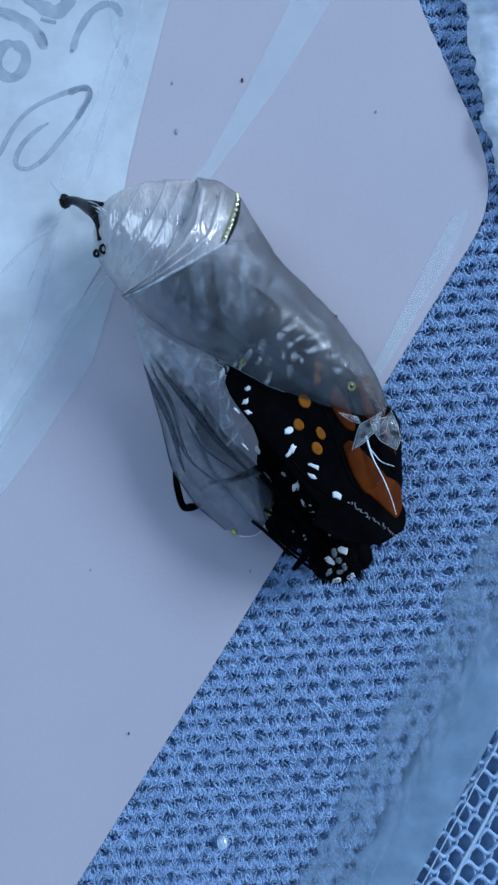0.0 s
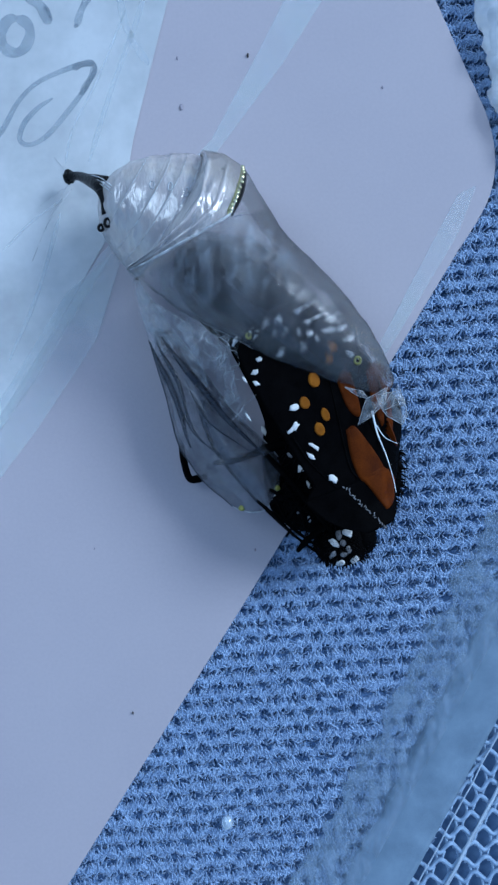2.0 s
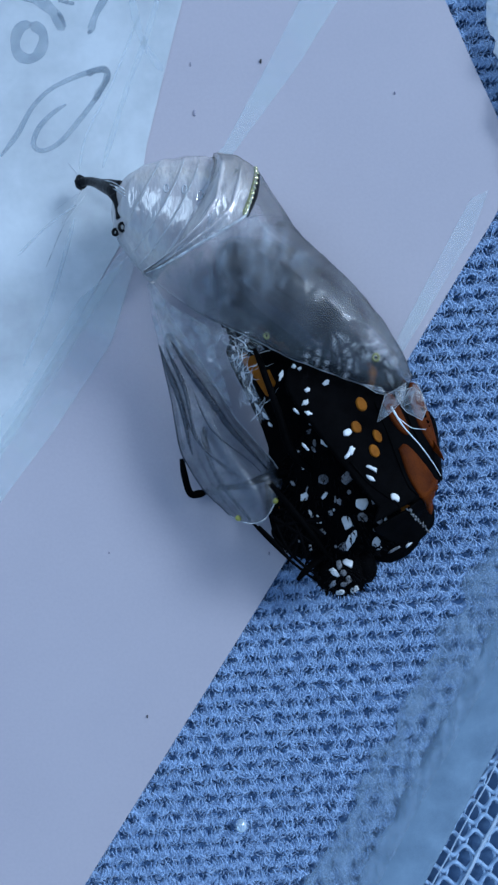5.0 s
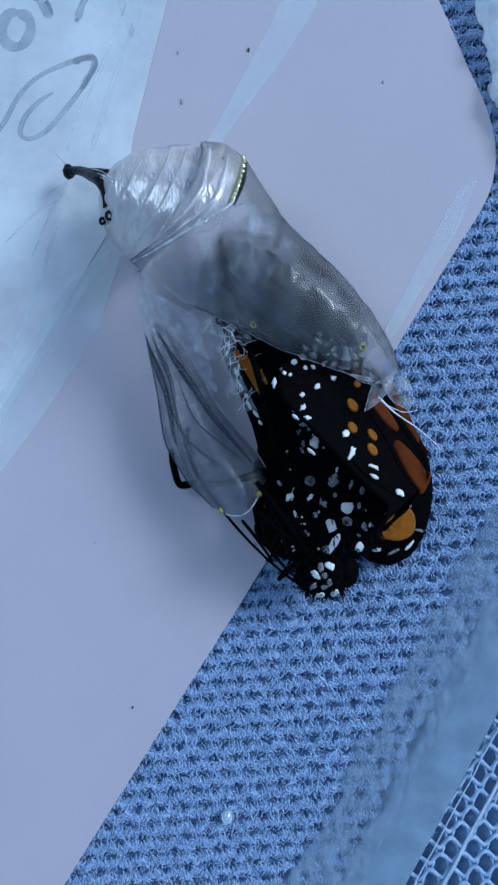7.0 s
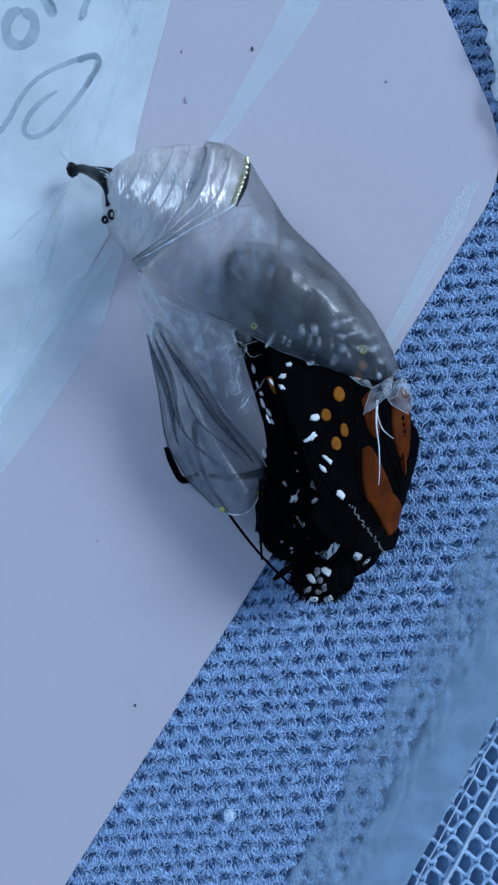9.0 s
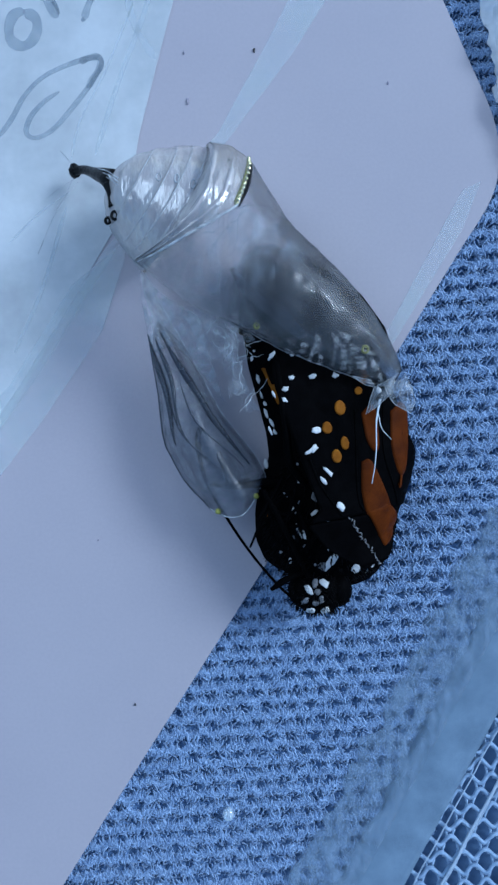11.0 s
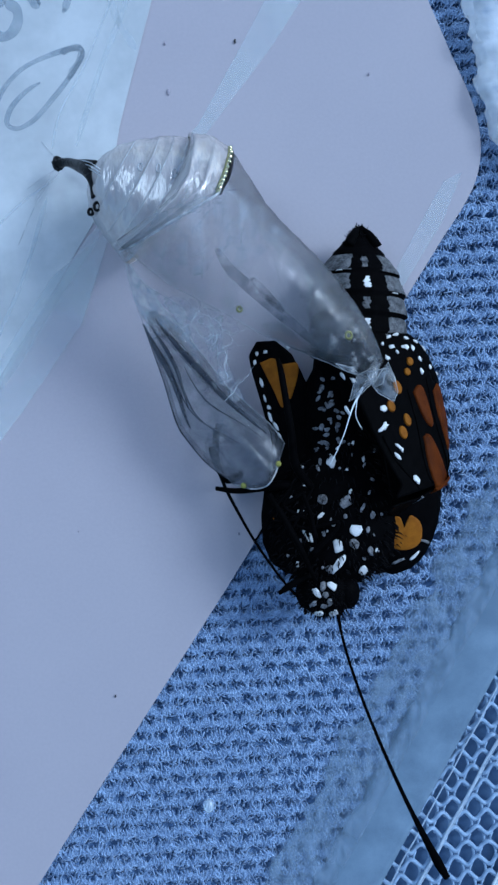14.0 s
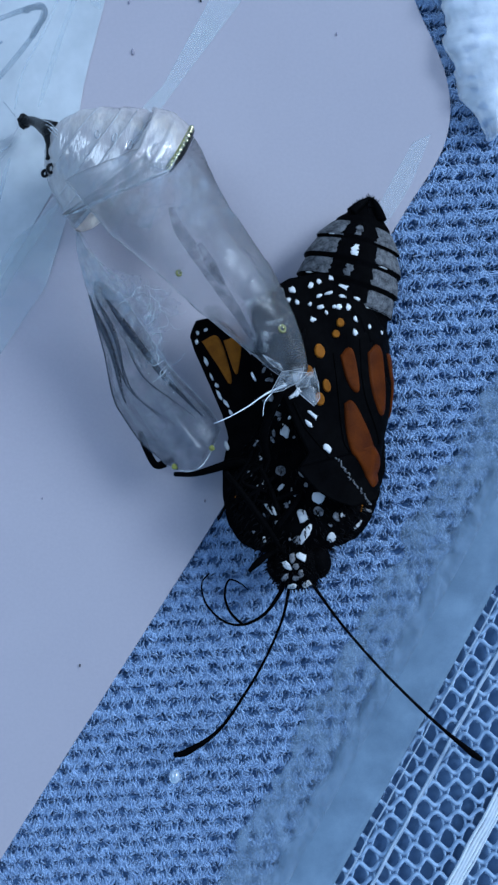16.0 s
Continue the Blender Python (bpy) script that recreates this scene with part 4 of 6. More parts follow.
def thorax():
    rings = []
    lo, hi = THORAX_ROWS[0][0], THORAX_ROWS[-1][0]
    for y in np.linspace(lo, hi, 34):
        cx, w, h = along(THORAX_ROWS, y)
        rings.append([(cx + w * math.cos(a) * (1 + 0.04 * noise.noise((y * 2, a, 0))), y, h * math.sin(a) * (1 + 0.05 * noise.noise((y * 2, a, 5)))) for a in np.linspace(0, 2 * math.pi, 32, endpoint=False)])
    t = part("thorax", loft(rings), BLACK, BUTTERFLY, "black hairy thorax with white spots")
    for k, (x, y, w, h, turn, grey) in enumerate([(-1.08, 1.41, 0.4, 0.44, 0, 1), (0.82, 1.11, 0.53, 0.49, 20, 1), (1.55, -1.14, 0.49, 0.53, 0, 0), (0.07, -2.41, 0.44, 0.58, 10, 0), (2.2, -4.52, 0.4, 0.49, 10, 0), (1.42, -2.27, 0.36, 0.4, 40, 1), (0.12, -3.85, 0.31, 0.98, -35, 0), (-1.25, 0.1, 0.18, 0.4, -50, 0), (-2.83, 0.32, 0.4, 0.31, 30, 0), (-0.2, 4.43, 0.4, 0.58, 0, 0), (-0.17, -0.61, 0.22, 0.31, 10, 1), (2.78, -2.94, 0.27, 0.4, 20, 1), (2.54, -1.14, 0.18, 0.27, 0, 1), (-2.59, -1.17, 0.13, 0.4, 15, 0), (-2.05, -1.7, 0.13, 0.4, 15, 0), (2.17, 0.66, 0.13, 0.4, -30, 1), (0.73, -0.02, 0.18, 0.22, 0, 1), (-1.06, -1.38, 0.18, 0.27, 0, 1), (-1.95, -2.74, 0.18, 0.36, 30, 1), (-0.59, -4.31, 0.36, 0.4, 0, 1), (2.98, -0.01, 0.22, 0.31, 0, 1)]):
        part("spot", patch(thorax_at, (x, y), (w, h), radians(turn), k, 0.07), GREY if grey else WHITE, t)
    rnd = random.Random(21)
    for k in range(34):
        y = lo + (hi - lo) * (0.12 + 0.8 * rnd.random())
        cx, w, h = along(THORAX_ROWS, y)
        x = cx + w * rnd.uniform(-0.85, 0.75)
        part("spot", patch(thorax_at, (x, y), (0.06 + 0.09 * rnd.random(), 0.12 + 0.2 * rnd.random()), rnd.uniform(-0.9, 0.9), k + 90, 0.06, 8), GREY if k % 3 else WHITE, t)
    hairs = []
    for _ in range(620):
        y = lo + (hi - lo) * rnd.random() ** 1.2
        cx, w, h = along(THORAX_ROWS, y)
        a = rnd.uniform(-0.3, math.pi + 0.3)
        p = Vector((cx + w * math.cos(a), y, h * math.sin(a)))
        d = Vector((math.cos(a), -0.5 + 0.5 * rnd.random() - 0.3, 0.6 * math.sin(a))).normalized()
        d = (d + Vector((rnd.gauss(0, 0.25), rnd.gauss(0, 0.25), rnd.gauss(0, 0.2)))).normalized()
        n = 0.3 + 0.5 * rnd.random() * (1 if abs(math.cos(a)) > 0.6 else 0.5)
        hairs.append(tube([p, p + d * n * 0.6, p + d * n + Vector((0, -0.12, 0))], [0.07, 0.05, 0.01], 4))
    part("hair", joined(hairs), FUR, t)
    return t


def head():
    c = (-0.83, -6.47, 0.4)
    h = part("head", blob(c, (2.3, 2.0, 1.9), 2, 0.1, 12, 18), BLACK, BUTTERFLY, "black head with white marks", at=c)
    for sx in (-1, 1):
        part("eye", blob((sx * 1.45 + 0.15, 0.1, 0.15), (1.2, 1.5, 1.45), 0, 0, 12, 18), EYE, h, "large matt black eye")

    def skull(x, y):
        return (x, y, 1.98 * math.sqrt(max(0.05, 1 - (x / 2.3) ** 2 - (y / 2.05) ** 2)))

    for k, (x, y, w, l) in enumerate(((-0.75, -1.45, 0.34, 0.26), (0.45, -1.45, 0.40, 0.28), (-0.9, 0.35, 0.22, 0.5), (0.35, 0.85, 0.3, 0.46), (-0.4, 0.9, 0.4, 0.26), (0.1, -0.45, 0.34, 0.2), (-0.35, -0.75, 0.2, 0.3), (-0.2, 0.2, 0.3, 0.3), (-1.2, -0.6, 0.2, 0.4))):
        part("mark", patch(skull, (x, y), (w, l), 0.3 * k, k, 0.08), WHITE if k < 4 else GREY, h)
    rnd = random.Random(5)
    hairs = []
    for _ in range(420):
        a, b = rnd.uniform(0, 6.283), rnd.uniform(0.1, 1.5)
        d = Vector((math.cos(a) * math.sin(b), math.sin(a) * math.sin(b), math.cos(b)))
        p = Vector((d.x * 2.5, d.y * 1.9, d.z * 1.8))
        hairs.append(tube([p, p + d * (0.2 + 0.28 * rnd.random()) + Vector((0, -0.12, 0))], [0.055, 0.01], 4))
    part("hair", joined(hairs), FUR, h)
    for sx in (-1, 1):
        p = [(0.35 * sx - 0.2, -0.8, 0.6), (0.5 * sx - 0.2, -1.35, 0.9), (0.5 * sx - 0.2, -1.75, 0.9)]
        part("palp", tube(smoothed(p, 10), [0.3, 0.32, 0.12], 8), FUR, h)
    return h


thorax()
head()
ABDOMEN_AT = (2.29, 5.15, -0.7)
ABDOMEN_ROWS = [(0.0, 1.69), (1.42, 2.79), (4.78, 3.63), (8.16, 4.09), (11.07, 4.22), (13.26, 4.01), (14.98, 3.47), (16.2, 2.67), (17.19, 1.69), (18.03, 1.07), (18.63, 0.66), (19.02, 0.18)]  # along, half width
ABDOMEN_AXIS, ABDOMEN_SIDE = ((0.22, 0.97), (0.97, -0.22))


def abdomen_at(s, k):
    """k across, from -1 to 1, over the upper side."""
    w, = along(ABDOMEN_ROWS, s)
    seg = 1 - ((s - 9.5) % 1.75) / 1.75
    w *= 1.0 + 0.09 * seg ** 0.6 - 0.05
    a = math.pi / 2 * k
    return (ABDOMEN_AXIS[0] * s + ABDOMEN_SIDE[0] * w * math.sin(a), ABDOMEN_AXIS[1] * s + ABDOMEN_SIDE[1] * w * math.sin(a), 0.70 * w * math.cos(a))


def abdomen():
    end = ABDOMEN_ROWS[-1][0]
    rings = []
    for s in np.linspace(0, end, 90):
        rings.append([abdomen_at(s, k) for k in np.linspace(-1, 1, 22)] + [(x, y, -z * 0.8) for x, y, z in [abdomen_at(s, k) for k in np.linspace(1, -1, 14)[1:-1]]])
    v, f = loft(rings)
    ab = part("abdomen", (v, f), BLACK, BUTTERFLY, "segmented black abdomen with grey side plates and white dashes")
    ab.location = [c * MM for c in ABDOMEN_AT]

    def plate(s0, s1, k0, k1, seed, lift=0.05):
        rings = []
        rnd = random.Random(seed)
        for i in range(9):
            s = s0 + (s1 - s0) * i / 8
            q0, q1 = k0 + 0.05 * (rnd.random() - 0.5), k1 + 0.05 * (rnd.random() - 0.5)
            ring = [Vector(abdomen_at(s, q0 + (q1 - q0) * j / 9)) for j in range(10)]
            up = lift * (1 if 0 < i < 8 else -1)
            rings.append([(p.x * 1.0, p.y, p.z + (up if 0 < j < 9 else -lift)) for j, p in enumerate(ring)])
        return loft(rings, closed=False, caps=False)

    k = 0
    for s0, wide in ((9.5, 0.9), (11.25, 0.95), (13.0, 0.98), (14.75, 0.98)):
        for a, b in ((-wide, -0.26), (0.20, wide)):
            k += 1
            part("side_plate", plate(s0 + 0.06, s0 + 1.62, a, b, k), PLATE, ab, "dusty grey side plate")
        part("dash", plate(s0 + 0.25, s0 + 1.35, -0.10 - 0.02 * (k % 3), -0.01, k + 40, 0.06), WHITE if k % 4 else PLATE, ab, "white dash")
        for n in range(11):
            q = -0.8 + 0.16 * n + 0.04 * math.sin(n * 5 + k)
            if n == (k * 3) % 11:
                part("rim_fleck", plate(s0 + 0.0, s0 + 0.09, q, q + 0.10, k * 20 + n, 0.04), WHITE, ab)
    for sx in (-1, 1):
        tip = [Vector(abdomen_at(end - 1.9, 0.5 * sx)), Vector(abdomen_at(end - 1.0, 0.5 * sx)) + Vector((0, 0, 0.25)), Vector(abdomen_at(end - 0.1, 0.3 * sx)) + Vector((0, 0, 0.2))]
        part("clasper", tube(smoothed(tip, 10), [0.5, 0.42, 0.3, 0.06], 8), BLACK, ab, "pointed black clasper")
    rnd = random.Random(2)
    hairs = []
    for _ in range(70):
        s = end - 1.6 * rnd.random()
        p = Vector(abdomen_at(s, rnd.uniform(-1, 1)))
        d = Vector((ABDOMEN_AXIS[0] * 0.4 + rnd.gauss(0, 0.4), ABDOMEN_AXIS[1] * 0.4 + rnd.gauss(0, 0.4), 0.3)).normalized()
        hairs.append(tube([p, p + d * (0.2 + 0.3 * rnd.random())], [0.06, 0.01], 4))
    part("tail_tuft", joined(hairs), FUR, ab)
    return ab


ABDOMEN = abdomen()

# wing with spots; its own plane, tip along +y, rolled down along its outer edge
WING_ROWS = [(0.17, 0.81, 0.43, 3.11), (1.14, -0.77, -0.05, 4.6), (2.11, -1.78, -0.34, 5.27), (3.07, -2.37, 0.34, 6.52), (4.04, -2.94, 0.83, 7.33), (5.01, -1.78, 1.32, 7.92), (5.97, -2.01, 1.82, 8.42), (6.94, -2.21, 2.23, 8.83), (7.91, -2.38, 2.59, 9.19), (8.87, -2.56, 2.96, 9.56), (9.84, -2.78, 3.12, 9.72), (10.81, -2.99, 3.27, 9.87), (11.77, -3.18, 3.43, 10.03), (12.74, -3.33, 3.59, 10.19), (13.71, -3.48, 3.56, 10.16), (14.67, -3.62, 3.49, 10.09), (15.64, -3.69, 3.29, 9.89), (16.61, -3.55, 2.74, 9.0), (17.57, -2.48, 1.43, 6.53), (18.54, 0.24, 1.17, 3.19)]       # along, inner edge, start of the roll, outer edge
ROLL = 5.0


def wing_at(x, y):
    _, x0, _ = along(WING_ROWS, y)
    z = 0.22 * noise.noise((x * 0.35, y * 0.28, 2)) + 0.05 * math.sin(x * 2.1 + y * 0.5)
    if x > x0:
        a = (x - x0) / ROLL
        x, z = x0 + ROLL * math.sin(a), z - ROLL * (1 - math.cos(a))
    z -= 0.035 * max(0.0, y - 14) ** 2
    return (x, y, z)


BASE_AT, MARGIN_AT = (0.0, 4.2, -0.5), (7.3, 7.0, -0.4)        # where the wing's pieces hinge
MARGIN_AXIS = Vector((-3.9, 11.5, 0)).normalized()


def wing_piece(x, y):
    if y < BASE_AT[1]:
        return "base"
    return "margin" if (x - MARGIN_AT[0]) * MARGIN_AXIS.y - (y - MARGIN_AT[1]) * MARGIN_AXIS.x > 0 else "inner"


def wing():
    lo, hi = WING_ROWS[0][0], WING_ROWS[-1][0]
    rings = []
    for y in np.linspace(lo, hi, 84):
        a, _, b = along(WING_ROWS, y)
        rings.append([wing_at(a + (b - a) * k, y) for k in np.linspace(0, 1, 46)])
    verts, faces = loft(rings, closed=False, caps=False)
    pieces = {"inner": [], "base": [], "margin": []}
    for f in faces:
        m = sum((Vector(verts[i]) for i in f), Vector()) / 4
        pieces[wing_piece(m.x, m.y)].append(f)

    def piece(key):
        used = sorted({i for f in pieces[key] for i in f})
        place = {i: n for n, i in enumerate(used)}
        return [verts[i] for i in used], [tuple(place[i] for i in f) for f in pieces[key]]

    w = part("forewing", piece("inner"), BLACK, BUTTERFLY, "crumpled black forewing with orange cells and white spots", thick=0.16)
    base = part("wing_base", piece("base"), BLACK, w, "folding wing base", at=BASE_AT, thick=0.16)
    margin = part("wing_margin", piece("margin"), BLACK, w, "folded outer wing margin with white spots", at=MARGIN_AT, thick=0.16)
    homes = {"inner": (w, (0, 0, 0)), "base": (base, BASE_AT), "margin": (margin, MARGIN_AT)}

    def on_wing(name, vf, material, x, y, label=""):
        p = wing_at(x, y)
        home, o = homes[wing_piece(p[0], p[1])]
        v, f = vf
        part(name, ([(q[0] - o[0], q[1] - o[1], q[2] - o[2]) for q in v], f), material, home, label)

    for outline, m in [([(1.89, 8.17), (2.63, 8.21), (3.23, 6.57), (3.95, 4.0), (2.7, 3.9), (1.70, 4.05), (1.53, 5.9)], 1), ([(1.62, 4.5), (2.8, 4.6), (3.85, 4.5), (5.7, 2.3), (3.33, 1.15), (2.72, 2.0)], 1), ([(2.59, 11.82), (3.37, 12.32), (3.75, 11.69), (3.47, 9.01), (2.97, 8.75), (2.57, 9.79)], 1), ([(4.89, 11.6), (6.12, 12.15), (6.6, 10.87), (5.92, 7.04), (5.01, 6.64), (4.48, 8.68)], 1), ([(7.49, 11.35), (8.9, 11.07), (8.15, 7.34), (7.77, 6.42)], 1), ([(1.42, 12.41), (1.29, 12.85), (0.98, 13.04), (0.67, 12.85), (0.54, 12.41), (0.67, 12.03), (0.98, 11.87), (1.29, 12.03)], 0), ([(0.15, 11.08), (0.03, 11.46), (-0.25, 11.61), (-0.53, 11.46), (-0.65, 11.08), (-0.53, 10.75), (-0.25, 10.62), (0.03, 10.75)], 0), ([(1.21, 9.7), (1.12, 10.11), (0.9, 10.28), (0.68, 10.11), (0.59, 9.7), (0.68, 9.35), (0.9, 9.2), (1.12, 9.35)], 0), ([(0.52, 8.83), (0.4, 9.24), (0.12, 9.41), (-0.16, 9.24), (-0.28, 8.83), (-0.16, 8.48), (0.12, 8.33), (0.4, 8.48)], 0), ([(3.49, 14.25), (3.4, 14.52), (3.18, 14.64), (2.96, 14.52), (2.87, 14.25), (2.96, 14.01), (3.18, 13.92), (3.4, 14.01)], 0), ([(2.98, 13.49), (2.89, 13.73), (2.67, 13.83), (2.45, 13.73), (2.36, 13.49), (2.45, 13.28), (2.67, 13.2), (2.89, 13.28)], 0)]:
        x, y = sum(p[0] for p in outline) / len(outline), sum(p[1] for p in outline) / len(outline)
        on_wing("orange_cell", cell(wing_at, outline, 0.23), ORANGE if m else TAN, x, y, "orange wing cell" if m else "tan wing spot")
    for k, (x, y, a, b, turn) in enumerate([(-1.15, 11.08, 0.34, 0.3, 0), (-1.5, 9.72, 0.34, 0.26, 30), (-1.94, 9.56, 0.3, 0.17, 30), (-0.74, 7.8, 0.17, 0.52, 35), (-1.23, 7.27, 0.17, 0.43, 35), (-0.29, 5.04, 0.26, 0.34, 20), (-0.67, 15.16, 0.3, 0.21, 0), (-2.29, 15.3, 0.3, 0.21, 0), (-2.91, 14.54, 0.3, 0.21, 0), (-3.09, 13.74, 0.17, 0.3, 40), (-3.8, 14.28, 0.09, 0.34, 15), (-4.57, 11.6, 0.09, 0.34, 15), (1.73, 17.65, 0.3, 0.21, 30), (2.5, 17.81, 0.26, 0.21, 0), (3.91, 18.05, 0.3, 0.21, 0), (4.95, 18.22, 0.26, 0.21, 0), (-0.8, 17.62, 0.3, 0.26, 0), (0.14, 17.51, 0.26, 0.3, 0), (1.98, 15.77, 0.3, 0.21, 0), (3.36, 15.46, 0.26, 0.26, 0), (4.19, 15.32, 0.21, 0.26, 0), (1.25, 16.17, 0.17, 0.17, 0), (1.07, 14.96, 0.26, 0.21, 0), (-0.41, 16.79, 0.17, 0.21, 0), (0.22, 16.49, 0.17, 0.21, 0), (-1.9, 17.01, 0.17, 0.13, 0), (-3.42, 17.24, 0.39, 0.17, 45), (-2.2, 17.38, 0.17, 0.17, 0), (4.54, 14.36, 0.21, 0.26, 0), (5.71, 13.54, 0.17, 0.21, 0), (4.21, 13.33, 0.21, 0.26, 0), (6.15, 17.28, 0.17, 0.21, 10), (3.99, 16.3, 0.34, 0.13, -10), (2.95, 16.71, 0.34, 0.13, 5), (2.15, 16.64, 0.26, 0.13, 10), (5.39, 15.93, 0.3, 0.13, -25), (6.57, 15.28, 0.17, 0.3, 20), (7.09, 12.95, 0.13, 0.17, 0), (3.01, 15.56, 0.17, 0.17, 0), (7.06, 19.7, 0.17, 0.13, 0), (6.95, 18.47, 0.26, 0.13, -20), (2.31, 15.26, 0.13, 0.17, 0), (6.87, 16.97, 0.13, 0.13, 0)]):
        on_wing("white_spot", patch(wing_at, (x, y), (a, b), radians(turn), k, 0.18, rough=0.34), WHITE, x, y)
    for line in [[(-1.99, 9.03), (-1.45, 6.77), (-0.28, 4.3)], [(1.5, 4.4), (1.25, 5.94), (2.11, 12.1)], [(4.9, 4.4), (3.83, 8.29), (4.48, 12.76)]]:
        pts = [Vector(wing_at(p.x, p.y)) + Vector((0, 0, 0.10)) for p in smoothed([(*q, 0) for q in line], 24)]
        part("vein", tube(pts, [0.10, 0.08, 0.05], 6), BLACK, w)
    rnd = random.Random(9)
    q0, q1 = (0.32, 4.15), (2.26, 0.04)
    for i in range(26):
        k = i / 25
        x, y = q0[0] + (q1[0] - q0[0]) * k + 0.1 * rnd.gauss(0, 1), q0[1] + (q1[1] - q0[1]) * k
        on_wing("pale_fleck", patch(wing_at, (x, y), (0.05, 0.13), rnd.random() * 3, i, 0.15, 7), GREY, x, y)
    return w, base, margin


WING, WING_BASE, WING_MARGIN = wing()


def left_wing():
    rows = [(-4.87, -3.95, -1.16), (-3.94, -5.21, -0.47), (-2.32, -5.91, -0.02), (0.0, -5.97, 0.67), (2.32, -5.62, 0.89), (4.65, -4.75, 0.64), (6.5, -4.95, -0.07), (9.28, -5.65, -1.25), (12.06, -6.4, -2.42), (13.4, -6.6, -3.1), (14.5, -5.9, -4.4)]

    def at(x, y):
        a, b = along(rows, y)
        k = (x - a) / max(0.2, b - a)
        return (x, y, -0.2 + 1.6 * k - 0.9 * k * k + 0.15 * noise.noise((x * 0.5, y * 0.4, 8)))

    rings = []
    for y in np.linspace(rows[0][0], rows[-1][0], 50):
        a, b = along(rows, y)
        rings.append([at(a + (b - a) * k, y) for k in np.linspace(0, 1, 20)])
    w = part("forewing", loft(rings, closed=False, caps=False), BLACK, BUTTERFLY, "folded black wing with dull orange cells", thick=0.16)
    for outline, m in [([(-5.76, 12.84), (-4.29, 12.94), (-3.72, 9.73), (-3.99, 8.9), (-4.74, 10.64)], 0), ([(-3.97, 12.57), (-2.54, 12.49), (-2.99, 10.19), (-3.44, 9.73)], 0), ([(-5.04, -0.17), (-3.98, 0.06), (-3.65, -2.69), (-4.43, -2.93)], 0)]:
        part("orange_cell", cell(at, outline, 0.14), TAN, w, "dull orange wing cell")
    for k, (x, y, a, b, turn) in enumerate([(-4.95, 8.24, 0.14, 0.45, 20), (-4.49, 7.42, 0.14, 0.45, 30), (-5.05, 9.03, 0.14, 0.22, 25), (-4.25, 6.64, 0.14, 0.27, 25), (-5.6, 11.1, 0.14, 0.4, 15), (-6.1, 12.8, 0.14, 0.22, 0), (-5.9, 13.5, 0.14, 0.18, 0), (-5.2, 13.6, 0.18, 0.14, 0), (-5.02, 3.97, 0.18, 0.4, 10), (-5.35, 9.8, 0.09, 0.36, 15), (-3.38, 13.87, 0.14, 0.14, 0)]):
        part("white_spot", patch(at, (x, y), (a, b), radians(turn), k + 60, 0.15), WHITE, w)
    return w


left_wing()
LOBE_AT = (4.79, -0.04, -0.8)


def hind_lobe():
    c = LOBE_AT

    def dome(x, y):
        return (x, y, 2.2 * math.sqrt(max(0.03, 1 - (x / 4.2) ** 2 - (y / 6.8) ** 2)))

    ob = part("hindwing", blob((c[0], c[1], c[2]), (4.2, 6.8, 2.2), 3, 0.03, 22, 32), BLACK, BUTTERFLY, "black folded hindwing with an orange base spot", at=c)
    part("orange_spot", cell(dome, [(-0.73, -4.24), (0.83, -4.6), (2.13, -4.0), (2.2, -2.44), (1.22, -1.6), (0.63, -2.68), (0.31, -1.72), (-0.6, -2.08)], 0.06), TAN, ob, "ochre base spot")
    for k, (x, y, a, b) in enumerate(((-1.1, -5.2, 0.35, 0.2), (0.3, -5.5, 0.6, 0.14), (1.7, -5.1, 0.5, 0.14), (2.6, -3.9, 0.14, 0.5), (-1.7, -2.8, 0.25, 0.5), (-1.9, -1.2, 0.3, 0.55), (-2.0, 0.6, 0.22, 0.5), (-1.8, 2.0, 0.16, 0.6), (-1.4, 3.4, 0.2, 0.45))):
        part("pale_mark", patch(dome, (x, y), (a, b), 0.4 * k, k, 0.06), GREY if k % 2 else WHITE, ob)
    return ob


HIND = hind_lobe()


def inner_wing():
    c = (0.33, 13.78, 2.2)
    ob = part("hindwing", blob(c, (3.6, 7.5, 1.7), 7, 0.05, 18, 26), BLACK, BUTTERFLY, "black folded hindwing still packed in the case", at=c)
    for k in (-1, 0, 1):
        line = [(0.7 * k + 0.3 * k * math.sin(q * 3), -5.0 + 10 * q, 1.7 * math.sqrt(max(0.02, 1 - (0.3 * k) ** 2 - ((-5.0 + 10 * q) / 6.6) ** 2))) for q in np.linspace(0, 1, 16)]
        part("vein", tube(line, [0.04, 0.09, 0.04], 6), FUR, ob)
    return ob


HIND_INNER = inner_wing()


